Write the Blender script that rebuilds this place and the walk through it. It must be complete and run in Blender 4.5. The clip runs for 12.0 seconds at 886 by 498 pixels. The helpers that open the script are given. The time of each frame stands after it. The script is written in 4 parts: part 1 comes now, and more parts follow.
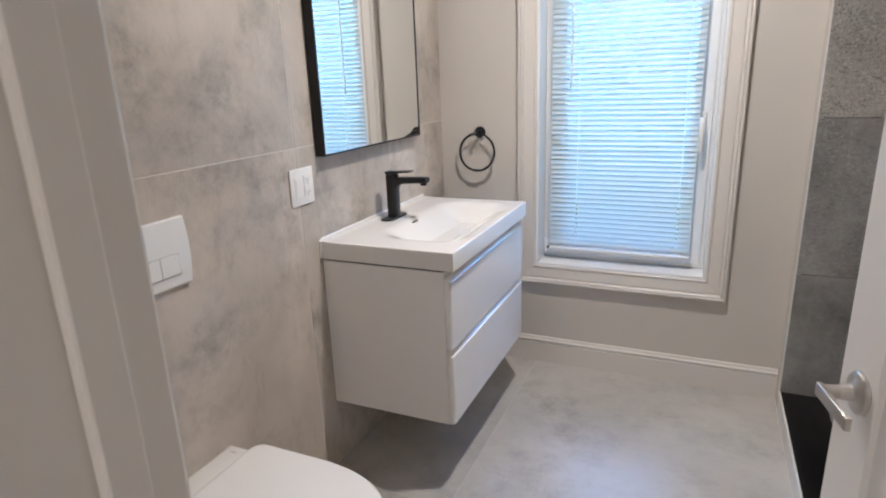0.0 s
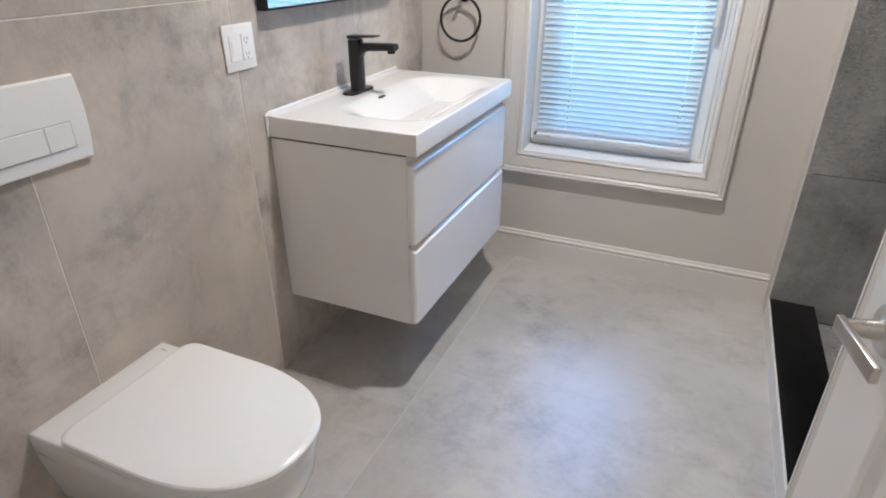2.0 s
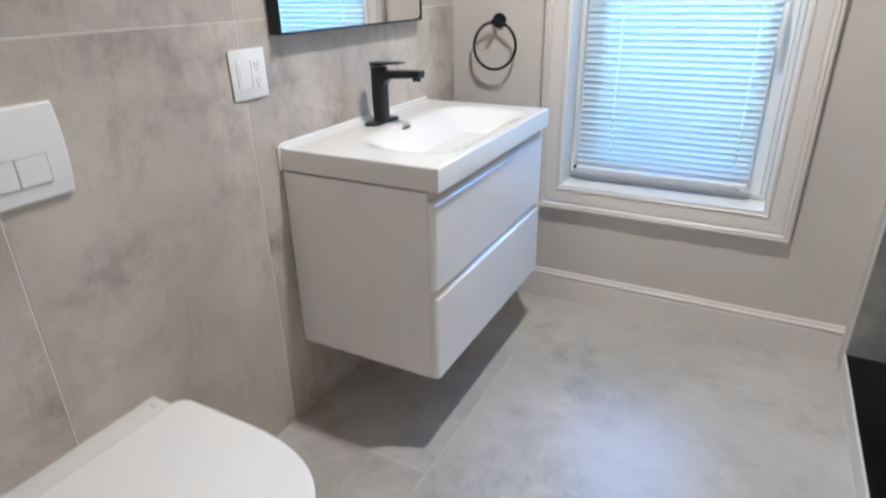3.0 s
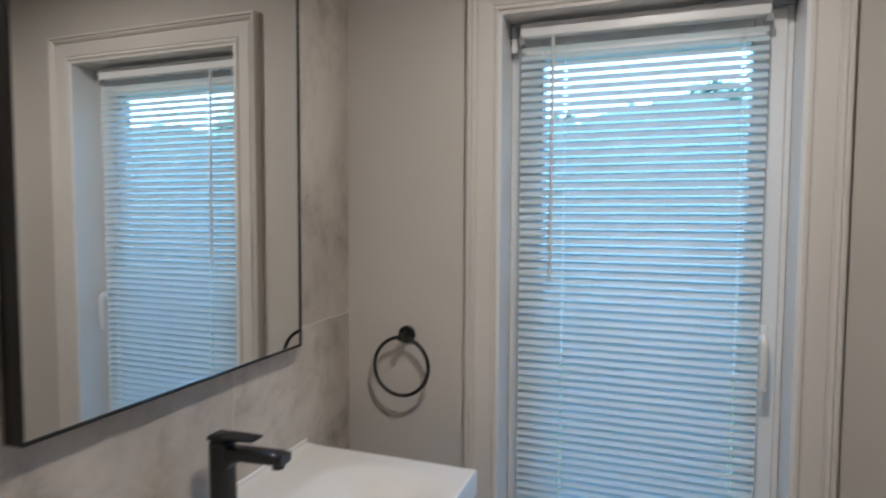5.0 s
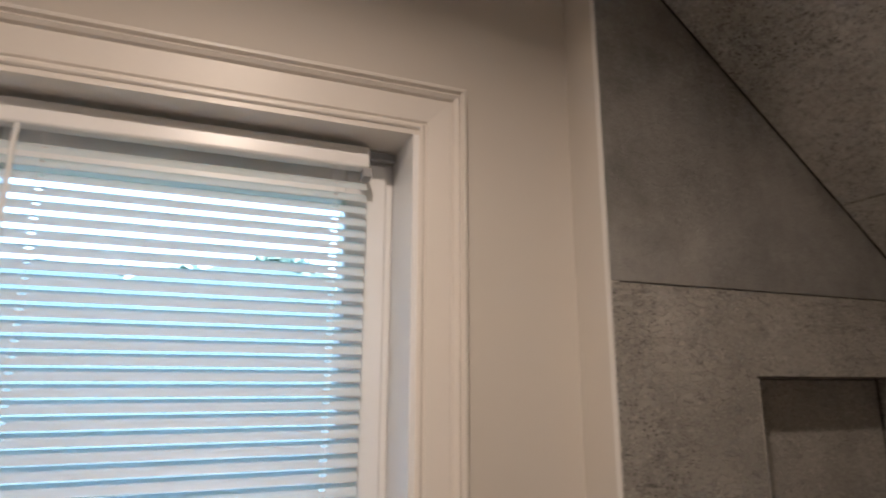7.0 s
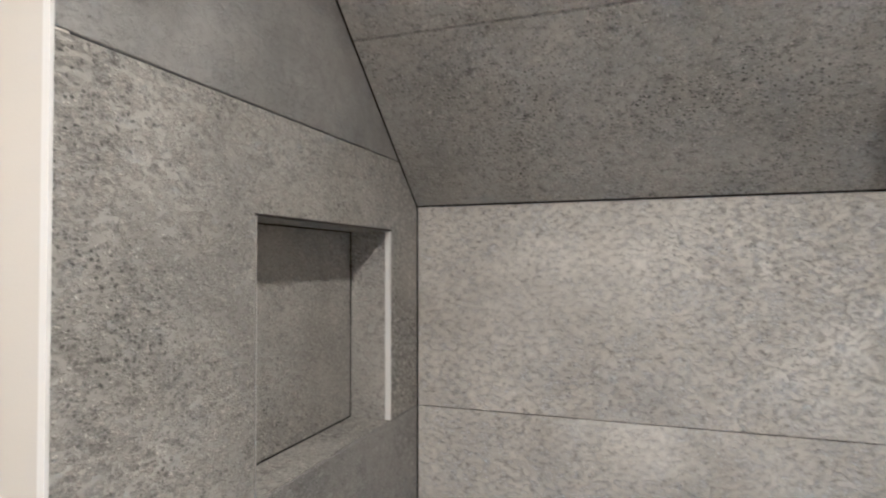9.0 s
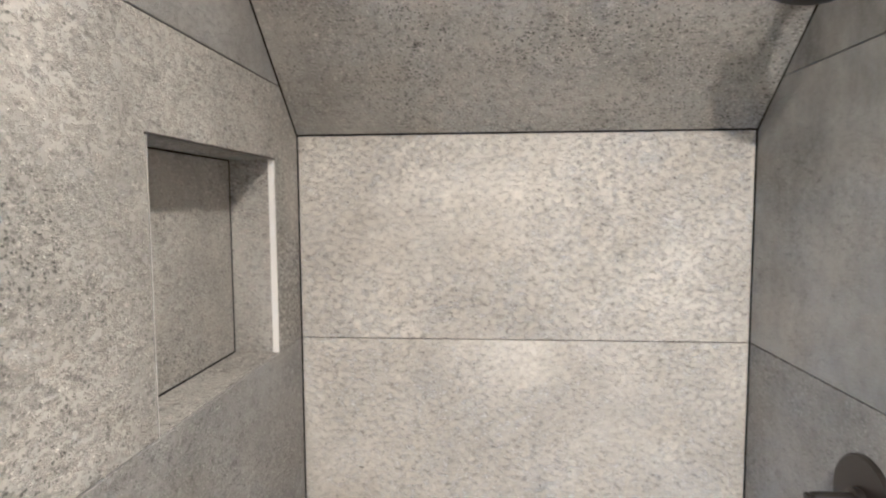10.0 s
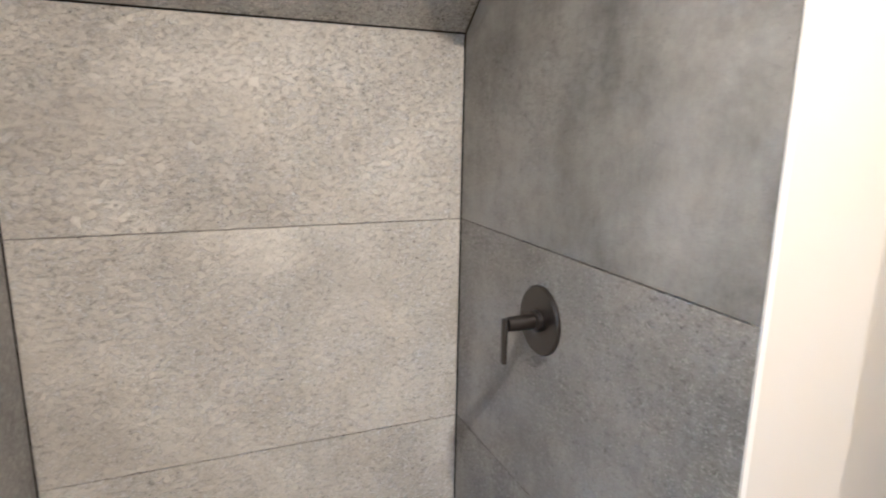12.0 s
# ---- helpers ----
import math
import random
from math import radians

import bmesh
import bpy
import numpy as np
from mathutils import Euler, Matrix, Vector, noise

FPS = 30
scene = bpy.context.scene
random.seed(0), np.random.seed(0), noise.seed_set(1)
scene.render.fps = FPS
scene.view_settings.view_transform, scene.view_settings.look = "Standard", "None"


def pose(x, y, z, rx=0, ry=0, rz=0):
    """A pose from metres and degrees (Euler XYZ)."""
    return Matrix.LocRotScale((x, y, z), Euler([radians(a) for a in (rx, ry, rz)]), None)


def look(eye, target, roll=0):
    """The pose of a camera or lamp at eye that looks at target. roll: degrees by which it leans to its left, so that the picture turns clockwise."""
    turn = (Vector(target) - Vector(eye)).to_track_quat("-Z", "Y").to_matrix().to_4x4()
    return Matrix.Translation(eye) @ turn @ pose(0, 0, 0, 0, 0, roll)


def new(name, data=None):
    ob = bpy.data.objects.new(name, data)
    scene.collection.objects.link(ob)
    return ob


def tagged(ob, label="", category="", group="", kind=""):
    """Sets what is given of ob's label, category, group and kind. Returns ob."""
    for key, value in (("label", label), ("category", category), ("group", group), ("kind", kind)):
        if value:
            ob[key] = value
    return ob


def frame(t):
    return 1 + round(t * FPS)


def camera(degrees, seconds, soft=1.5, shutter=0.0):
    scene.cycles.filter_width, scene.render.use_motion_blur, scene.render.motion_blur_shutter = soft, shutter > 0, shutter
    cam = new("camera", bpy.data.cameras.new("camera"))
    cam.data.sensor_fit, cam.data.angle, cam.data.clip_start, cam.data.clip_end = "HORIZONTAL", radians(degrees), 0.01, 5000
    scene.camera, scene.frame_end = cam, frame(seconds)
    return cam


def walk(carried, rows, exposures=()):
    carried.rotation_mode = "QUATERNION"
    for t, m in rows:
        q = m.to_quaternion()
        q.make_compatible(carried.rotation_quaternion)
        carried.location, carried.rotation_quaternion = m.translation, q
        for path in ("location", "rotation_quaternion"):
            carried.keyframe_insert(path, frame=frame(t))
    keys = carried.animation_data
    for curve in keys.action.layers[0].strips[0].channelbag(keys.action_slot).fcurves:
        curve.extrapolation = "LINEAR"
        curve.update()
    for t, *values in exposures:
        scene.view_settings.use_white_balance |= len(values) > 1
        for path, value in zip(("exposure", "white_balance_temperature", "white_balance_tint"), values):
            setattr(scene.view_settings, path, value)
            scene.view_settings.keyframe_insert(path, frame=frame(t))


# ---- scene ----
cam = camera(74.1, 12.0, soft=1.9, shutter=0.3)
PATH = [
    (0, (0.413, 0.252, 1.369), (-0.376, 2.003, 0.811), -2.1),
    (0.5, (0.472, 0.329, 1.321), (-0.351, 2.022, 0.647), -2.1),
    (1, (0.487, 0.396, 1.267), (-0.3, 2.064, 0.493), -1.4),
    (1.5, (0.465, 0.459, 1.285), (-0.282, 2.113, 0.445), -0.6),
    (2, (0.407, 0.487, 1.293), (-0.314, 2.111, 0.377), 0.0),
    (2.5, (0.392, 0.52, 1.233), (-0.362, 2.119, 0.298), -0.1),
    (2.8, (0.321, 0.589, 1.209), (-0.458, 2.205, 0.324), 0.3),
    (3, (0.368, 0.666, 1.243), (-0.496, 2.274, 0.426), -1.1),
    (3.2, (0.356, 0.732, 1.297), (-0.539, 2.351, 0.538), -1.2),
    (4.8, (0.144, 1.18, 1.469), (-0.619, 3.021, 1.296), 0.1),
    (5, (0.132, 1.279, 1.475), (-0.546, 3.157, 1.361), 0.3),
    (5.5, (0.116, 1.522, 1.541), (-0.24, 3.49, 1.593), 0.8),
    (6, (0.125, 1.7, 1.567), (0.14, 3.689, 1.769), 0.6),
    (6.5, (0.108, 1.856, 1.603), (0.465, 3.79, 1.965), 0.5),
    (6.7, (0.123, 1.89, 1.604), (0.599, 3.789, 2.014), 0.4),
    (8.3, (0.307, 2.165, 1.556), (1.948, 3.285, 1.785), 0.0),
    (8.5, (0.329, 2.174, 1.554), (2.05, 3.178, 1.734), -0.0),
    (9, (0.371, 2.224, 1.537), (2.255, 2.892, 1.58), -0.1),
    (9.5, (0.364, 2.284, 1.518), (2.327, 2.662, 1.46), -0.2),
    (10, (0.33, 2.313, 1.511), (2.317, 2.467, 1.355), -0.3),
    (10.5, (0.287, 2.346, 1.494), (2.264, 2.277, 1.204), -0.4),
    (11, (0.253, 2.371, 1.46), (2.196, 2.096, 1.074), -0.3),
    (11.5, (0.251, 2.399, 1.436), (2.134, 1.889, 0.994), 0.2),
    (12, (0.246, 2.377, 1.439), (2.052, 1.623, 1.025), 1.0),
]
EXPOSURES = [
    (0.0, 4.74, 4700, 12), (1.0, 4.84, 4650, 11), (2.5, 4.94, 4550, 9), (3.0, 4.94, 4500, 8), (5.0, 3.86, 4750, 10), (5.5, 3.92, 5000, 12), (6.0, 3.98, 5050, 13), (6.7, 4.0, 5550, 19),
    (8.3, 4.68, 4950, 12), (9.0, 5.45, 4650, 9), (9.5, 5.9, 4650, 9), (10.5, 6.15, 4850, 10), (11.5, 5.98, 4850, 10), (12.0, 5.85, 4900, 11),
]
walk(cam, [(t, look(eye, target, roll)) for t, eye, target, roll in PATH], EXPOSURES)

# ---- world, sun, lamps ----
world = bpy.data.worlds.new("world")
scene.world = world
world.use_nodes = True
wn = world.node_tree
sky = wn.nodes.new("ShaderNodeTexSky")
sky.sky_type, sky.sun_disc = "NISHITA", False
sky.sun_elevation, sky.sun_rotation = radians(52), radians(200)
sky.air_density, sky.dust_density, sky.ozone_density = 1.5, 0.3, 2.0
wn.links.new(sky.outputs["Color"], wn.nodes["Background"].inputs["Color"])
wn.nodes["Background"].inputs["Strength"].default_value = 0.066

sun = new("sun", bpy.data.lights.new("sun", "SUN"))
sun.data.energy, sun.data.angle, sun.data.color = 1.5, radians(10), (1.0, 0.97, 0.93)
sun.matrix_world = look((-2, -6, 8), (0, 0, 0))


def lamp(name, place, target, watts, size, colour):
    ob = new(name, bpy.data.lights.new(name, "AREA"))
    ob.data.shape, ob.data.size, ob.data.energy, ob.data.color = "DISK", size, watts, colour
    ob.data.spread = radians(164)   # the rim of the recess cuts the widest rays
    ob.matrix_world = look(place, target)
    return ob


WARM = (1.0, 0.76, 0.495)
LAMP_AT = (0.13, 2.00)
CEIL = 2.44
lamp("downlight_lamp", (LAMP_AT[0], LAMP_AT[1], CEIL - 0.012), (LAMP_AT[0], LAMP_AT[1], 0), 1.0, 0.085, WARM)
lamp("hall_lamp", (0.2, -0.9, CEIL - 0.012), (0.2, -0.9, 0), 0.75, 0.085, WARM)


# ---- materials ----
class Mat:
    """A node material with short names for the nodes that it needs."""

    def __init__(self, name, rough=0.5, metal=0.0):
        self.m = bpy.data.materials.new(name)
        self.m.use_nodes = True
        self.t = self.m.node_tree
        self.b = self.t.nodes["Principled BSDF"]
        self.b.inputs["Roughness"].default_value = rough
        self.b.inputs["Metallic"].default_value = metal

    def node(self, kind, **values):
        n = self.t.nodes.new("ShaderNode" + kind)
        for k, v in values.items():
            n.inputs[k].default_value = v
        return n

    def link(self, a, b):
        self.t.links.new(a, b)

    def coords(self, stretch=(1, 1, 1), shuffle=0.0):
        out = self.node("TexCoord").outputs["Object"]
        if shuffle:
            info, add, mul = self.node("ObjectInfo"), self.node("VectorMath"), self.node("VectorMath")
            mul.operation, add.operation = "SCALE", "ADD"
            comb = self.node("CombineXYZ")
            for s in ("X", "Y", "Z"):
                self.link(info.outputs["Random"], comb.inputs[s])
            self.link(comb.outputs[0], mul.inputs[0])
            mul.inputs["Scale"].default_value = shuffle
            self.link(out, add.inputs[0])
            self.link(mul.outputs[0], add.inputs[1])
            out = add.outputs[0]
        mp = self.node("Mapping", Scale=stretch)
        self.link(out, mp.inputs["Vector"])
        return mp.outputs[0]

    def noise(self, vec, scale, detail=4.0, rough=0.55, lo=0.35, hi=0.65, distort=0.0):
        n = self.node("TexNoise", Scale=scale, Detail=detail, Roughness=rough, Distortion=distort)
        self.link(vec, n.inputs["Vector"])
        r = self.node("MapRange")
        r.inputs["From Min"].default_value, r.inputs["From Max"].default_value = lo, hi
        self.link(n.outputs["Fac"], r.inputs["Value"])
        return r.outputs["Result"]

    def math(self, op, a, b):
        n = self.node("Math")
        n.operation = op
        for i, v in enumerate((a, b)):
            if isinstance(v, (int, float)):
                n.inputs[i].default_value = v
            else:
                self.link(v, n.inputs[i])
        if op == "MULTIPLY_ADD":
            n.inputs[2].default_value = 0.35
        return n.outputs[0]

    def mix(self, fac, a, b):
        n = self.node("Mix")
        n.data_type = "RGBA"
        for key, v in ((0, fac), (6, a), (7, b)):
            if isinstance(v, tuple):
                n.inputs[key].default_value = (*v, 1)
            elif isinstance(v, (int, float)):
                n.inputs[key].default_value = v
            else:
                self.link(v, n.inputs[key])
        return n.outputs[2]

    def bump(self, height, strength, distance):
        n = self.node("Bump", Strength=strength, Distance=distance)
        self.link(height, n.inputs["Height"])
        self.link(n.outputs[0], self.b.inputs["Normal"])

    def colour(self, c):
        if isinstance(c, tuple):
            self.b.inputs["Base Color"].default_value = (*c, 1)
        else:
            self.link(c, self.b.inputs["Base Color"])

    def rough(self, lo, hi, fac):
        r = self.node("MapRange")
        r.inputs["To Min"].default_value, r.inputs["To Max"].default_value = lo, hi
        self.link(fac, r.inputs["Value"])
        self.link(r.outputs["Result"], self.b.inputs["Roughness"])


def painted(name, base, rough, grain=260, strength=0.05, vary=0.04):
    m = Mat(name, rough)
    v = m.coords()
    big, fine = m.noise(v, 1.4, 3), m.noise(v, grain, 3)
    m.colour(m.mix(big, tuple(c * (1 - vary) for c in base), base))
    m.bump(fine, strength, 0.001)
    m.rough(rough - 0.05, rough + 0.06, big)
    return m.m


def concrete_tile(name, light, mid, stain, rough, amount):
    """Concrete-look porcelain: soft clouds, smoky streaks and small dark blotches."""
    m = Mat(name, rough)
    v = m.coords(shuffle=31.0)
    clouds = m.noise(v, 1.9, 6, 0.55, 0.36, 0.66, 0.6)
    c = m.mix(clouds, mid, light)
    smoke = m.noise(v, 2.6, 10, 0.70, 0.44, 0.66, 0.25)
    blot = m.noise(v, 11.0, 10, 0.74, 0.36, 0.66)
    c = m.mix(m.math("MULTIPLY", m.math("MULTIPLY", smoke, blot), amount), c, stain)
    warm = m.noise(v, 1.1, 3, 0.5, 0.45, 0.7)
    c = m.mix(m.math("MULTIPLY", warm, 0.22), c, (light[0] * 0.98, light[1] * 0.9, light[2] * 0.8))
    brush = m.noise(m.coords((1.0, 6.0, 1.0), shuffle=23.0), 2.2, 8, 0.68, 0.48, 0.70, 0.4)
    c = m.mix(m.math("MULTIPLY", brush, 0.30 * amount), c, mid)
    fleck = m.noise(m.coords((1.0, 2.6, 1.0), shuffle=13.0), 5.0, 10, 0.74, 0.53, 0.80, 0.3)
    c = m.mix(m.math("MULTIPLY", fleck, 0.42 * amount), c, stain)
    fine = m.noise(v, 90.0, 5, 0.6, 0.3, 0.7)
    c = m.mix(m.math("MULTIPLY", fine, 0.10), c, mid)
    m.colour(c)
    m.rough(rough - 0.02, rough + 0.04, clouds)
    m.bump(fine, 0.06, 0.001)
    return m.m


def speckled_tile(name, light, dark, coarse, blacks=0.17):
    """Aggregate-look porcelain: cloudy warm grey ground with pale and black grains; 'coarse' says how much of the tile shows its grains."""
    m = Mat(name, 0.5)
    v = m.coords(shuffle=17.0)
    w = m.coords((1.0, 1.0, 1.25), shuffle=17.0)
    clouds = m.noise(v, 3.2, 10, 0.72, 0.34, 0.64, 0.15)
    c = m.mix(clouds, dark, light)
    zone = m.noise(v, 2.4, 8, 0.70, 0.64 - 0.40 * coarse, 0.80 - 0.26 * coarse, 0.15)
    zone = m.math("MULTIPLY", zone, 0.35 + 0.65 * coarse)
    # warped cells: each grain has a tone of its own
    warp, add = m.node("TexNoise", Scale=95.0, Detail=5.0), m.node("VectorMath")
    m.link(w, warp.inputs["Vector"])
    shift = m.node("VectorMath")
    shift.operation = "SCALE"
    shift.inputs["Scale"].default_value = 0.014
    m.link(warp.outputs["Color"], shift.inputs[0])
    m.link(w, add.inputs[0])
    m.link(shift.outputs[0], add.inputs[1])

    def grains(scale, share):
        g = m.node("TexVoronoi", Scale=scale)
        m.link(add.outputs[0], g.inputs["Vector"])
        split = m.node("SeparateColor")
        m.link(g.outputs["Color"], split.inputs[0])
        near = m.node("MapRange")
        near.inputs["From Min"].default_value, near.inputs["From Max"].default_value = 0.52, 0.30
        m.link(g.outputs["Distance"], near.inputs["Value"])
        pick = m.node("MapRange")
        pick.inputs["From Min"].default_value, pick.inputs["From Max"].default_value = 1 - share, 1 - share + 0.12
        m.link(split.outputs[0], pick.inputs["Value"])
        return m.math("MULTIPLY", near.outputs["Result"], pick.outputs["Result"])
    chips, black = grains(190.0, 0.22), grains(165.0, blacks)
    flat = m.coords((1.0, 1.0, 1.7), shuffle=17.0)
    pale = m.noise(flat, 62.0, 8, 0.74, 0.50, 0.68)
    pits = m.noise(flat, 50.0, 7, 0.72, 0.55, 0.72)
    grit = m.noise(w, 150.0, 6, 0.72, 0.32, 0.70)
    patch = m.noise(v, 5.0, 6, 0.7, 0.30, 0.62)
    c = m.mix(m.math("MULTIPLY", grit, m.math("MULTIPLY", zone, 0.45)), c, tuple(x * 0.72 for x in dark))
    c = m.mix(m.math("MULTIPLY", pits, m.math("MULTIPLY", zone, 0.85)), c, tuple(x * 0.42 for x in dark))
    c = m.mix(m.math("MULTIPLY", pale, m.math("MULTIPLY", zone, 0.85)), c, tuple(min(0.85, x * 1.5) for x in light))
    c = m.mix(m.math("MULTIPLY", chips, m.math("MULTIPLY", zone, 0.60)), c, tuple(min(0.85, x * 1.5) for x in light))
    c = m.mix(m.math("MULTIPLY", m.math("MULTIPLY", black, patch), m.math("MULTIPLY", zone, 0.95)), c, (0.055, 0.053, 0.046))
    smear = m.noise(m.coords((1, 1, 0.35), shuffle=9.0), 5.0, 8, 0.68, 0.48, 0.75)
    c = m.mix(m.math("MULTIPLY", smear, 0.75 - 0.5 * coarse), c, tuple(x * 1.25 for x in light))
    m.colour(c)
    m.rough(0.60, 0.36, pale)
    m.b.inputs["Specular IOR Level"].default_value = 0.32
    relief = m.math("SUBTRACT", m.math("ADD", m.math("MULTIPLY", pale, 0.6), m.math("MULTIPLY", chips, 0.4)), m.math("MULTIPLY", pits, 0.6))
    m.bump(m.math("MULTIPLY", relief, m.math("MULTIPLY_ADD", zone, 0.65)), 0.9, 0.005)
    return m.m


def plain(name, base, rough, metal=0.0, grain=0.0, coat=0.0):
    m = Mat(name, rough, metal)
    v = m.coords()
    n = m.noise(v, 9.0, 5)
    m.colour(m.mix(n, tuple(c * 0.985 for c in base), base))
    m.rough(rough - 0.01, rough + 0.015, n)
    if grain:
        m.bump(m.noise(m.coords((1, 1, 12)), 300, 2), grain, 0.0005)
    m.b.inputs["Coat Weight"].default_value = coat
    return m.m


WALL = painted("warm_white_wall_paint", (0.60, 0.562, 0.508), 0.62)
TRIM = painted("white_trim_paint", (0.70, 0.663, 0.615), 0.38, 120, 0.03, 0.03)
CEILING = painted("ceiling_paint", (0.80, 0.78, 0.75), 0.8)
DOOR = painted("white_door_paint", (0.80, 0.78, 0.76), 0.4, 140, 0.03, 0.02)
LIGHT_TILE = concrete_tile("concrete_look_tile", (0.66, 0.60, 0.523), (0.46, 0.415, 0.364), (0.15, 0.139, 0.125), 0.42, 1.1)
FLOOR_TILE = concrete_tile("concrete_look_floor_tile", (0.56, 0.533, 0.495), (0.46, 0.436, 0.405), (0.22, 0.21, 0.197), 0.33, 0.9)
# tones mix print with light: back wall tile lightened as lamplit, the others darkened
LIT_COARSE_TILE = speckled_tile("lit_coarse_speckled_tile", (0.72, 0.676, 0.608), (0.46, 0.429, 0.382), 1.0, 0.12)
SHADED_PEBBLE_TILE = speckled_tile("shaded_pebble_speckled_tile", (0.50, 0.475, 0.43), (0.28, 0.266, 0.240), 1.0, 0.40)
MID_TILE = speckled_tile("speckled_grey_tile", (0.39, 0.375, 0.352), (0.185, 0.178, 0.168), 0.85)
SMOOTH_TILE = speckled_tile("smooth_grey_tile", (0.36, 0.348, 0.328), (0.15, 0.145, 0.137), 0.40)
FLOOR_TILE.node_tree.nodes["Principled BSDF"].inputs["Specular IOR Level"].default_value = 1.0
GROUT_LIGHT = plain("light_grout", (0.78, 0.75, 0.70), 0.9)
GROUT_FLOOR = plain("floor_grout", (0.60, 0.575, 0.54), 0.9)
GROUT_DARK = plain("dark_grout", (0.035, 0.033, 0.03), 0.9)
BLACK_STONE = plain("polished_black_stone", (0.005, 0.005, 0.0055), 0.16)
BLACK_STONE.node_tree.nodes["Principled BSDF"].inputs["Specular IOR Level"].default_value = 0.18
CERAMIC = plain("white_glazed_ceramic", (0.82, 0.80, 0.77), 0.12, coat=0.4)
LACQUER = plain("white_gloss_lacquer", (0.87, 0.85, 0.83), 0.14, coat=0.35)
SEAT_PLASTIC = plain("white_seat_plastic", (0.88, 0.86, 0.84), 0.24)
PLATE_PLASTIC = plain("white_plate_plastic", (0.84, 0.83, 0.81), 0.3)
VINYL = plain("white_window_vinyl", (0.82, 0.82, 0.82), 0.3)
MATT_BLACK = plain("matt_black_metal", (0.014, 0.014, 0.015), 0.36, 0.3)
GUNMETAL = plain("gunmetal_finish", (0.085, 0.075, 0.07), 0.33, 0.9, 0.1)
NICKEL = plain("satin_nickel", (0.58, 0.55, 0.51), 0.3, 1.0, 0.15)
ALU = plain("brushed_aluminium", (0.72, 0.71, 0.69), 0.4, 0.85, 0.1)
EDGE_TRIM = plain("white_tile_edge_trim", (0.72, 0.70, 0.67), 0.35)
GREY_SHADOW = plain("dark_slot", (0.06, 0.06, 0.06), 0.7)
GREY_CLIP = plain("grey_plastic", (0.35, 0.36, 0.38), 0.5)
BARK = plain("bark", (0.12, 0.09, 0.07), 0.9)
EARTH = painted("grass_ground", (0.09, 0.12, 0.05), 0.95, 30, 0.4, 0.5)

leaf = Mat("leaf", 0.6)
info = leaf.node("NewGeometry")
leaf.colour(leaf.mix(info.outputs["Random Per Island"], (0.09, 0.14, 0.10), (0.13, 0.19, 0.14)))
LEAF = leaf.m

mirror = Mat("mirror_silver", 0.0, 1.0)
mirror.colour((0.88, 0.89, 0.88))
MIRROR = mirror.m

glass = Mat("window_glass", 0.0)
glass.colour((0.83, 0.93, 0.92))
glass.b.inputs["Transmission Weight"].default_value = 1.0
glass.b.inputs["IOR"].default_value = 1.45
GLASS = glass.m

slat = Mat("white_slat_vinyl", 0.42)
slat.colour((0.78, 0.78, 0.755))
tr = slat.node("BsdfTranslucent")
# the slats are white; blue daylight is put into this tint
tr.inputs["Color"].default_value = (0.50, 0.75, 0.88, 1)
mx = slat.node("MixShader")
mx.inputs[0].default_value = 0.34
slat.link(slat.b.outputs[0], mx.inputs[1])
slat.link(tr.outputs[0], mx.inputs[2])
slat.link(mx.outputs[0], slat.t.nodes["Material Output"].inputs["Surface"])
SLAT = slat.m

glow = Mat("lit_lens", 0.5)
glow.b.inputs["Emission Color"].default_value = (*WARM, 1)
glow.b.inputs["Emission Strength"].default_value = 0.7
LENS = glow.m


# ---- mesh helpers ----
def box(bm, x0, x1, y0, y1, z0, z1, bevel=0.0, seg=1):
    vs = [bm.verts.new((x, y, z)) for z in (z0, z1) for y in (y0, y1) for x in (x0, x1)]
    fs = [bm.faces.new([vs[i] for i in q]) for q in ((0, 2, 3, 1), (4, 5, 7, 6), (0, 1, 5, 4), (2, 6, 7, 3), (0, 4, 6, 2), (1, 3, 7, 5))]
    if bevel:
        es = list({e for f in fs for e in f.edges})
        bmesh.ops.bevel(bm, geom=es, offset=bevel, segments=seg, affect="EDGES", profile=0.5)
    return bm


def one_box(*a, **k):
    return box(bmesh.new(), *a, **k)


def tube(bm, a, b, r0, r1=None, sides=16, caps=True):
    """A round bar from a to b."""
    a, b = Vector(a), Vector(b)
    r1 = r0 if r1 is None else r1
    q = (b - a).to_track_quat("Z", "Y").to_matrix()
    rings = []
    for p, r in ((a, r0), (b, r1)):
        rings.append([bm.verts.new(p + q @ Vector((r * math.cos(2 * math.pi * i / sides), r * math.sin(2 * math.pi * i / sides), 0))) for i in range(sides)])
    for i in range(sides):
        j = (i + 1) % sides
        bm.faces.new((rings[0][i], rings[0][j], rings[1][j], rings[1][i]))
    if caps:
        bm.faces.new(rings[0][::-1])
        bm.faces.new(rings[1])
    return bm


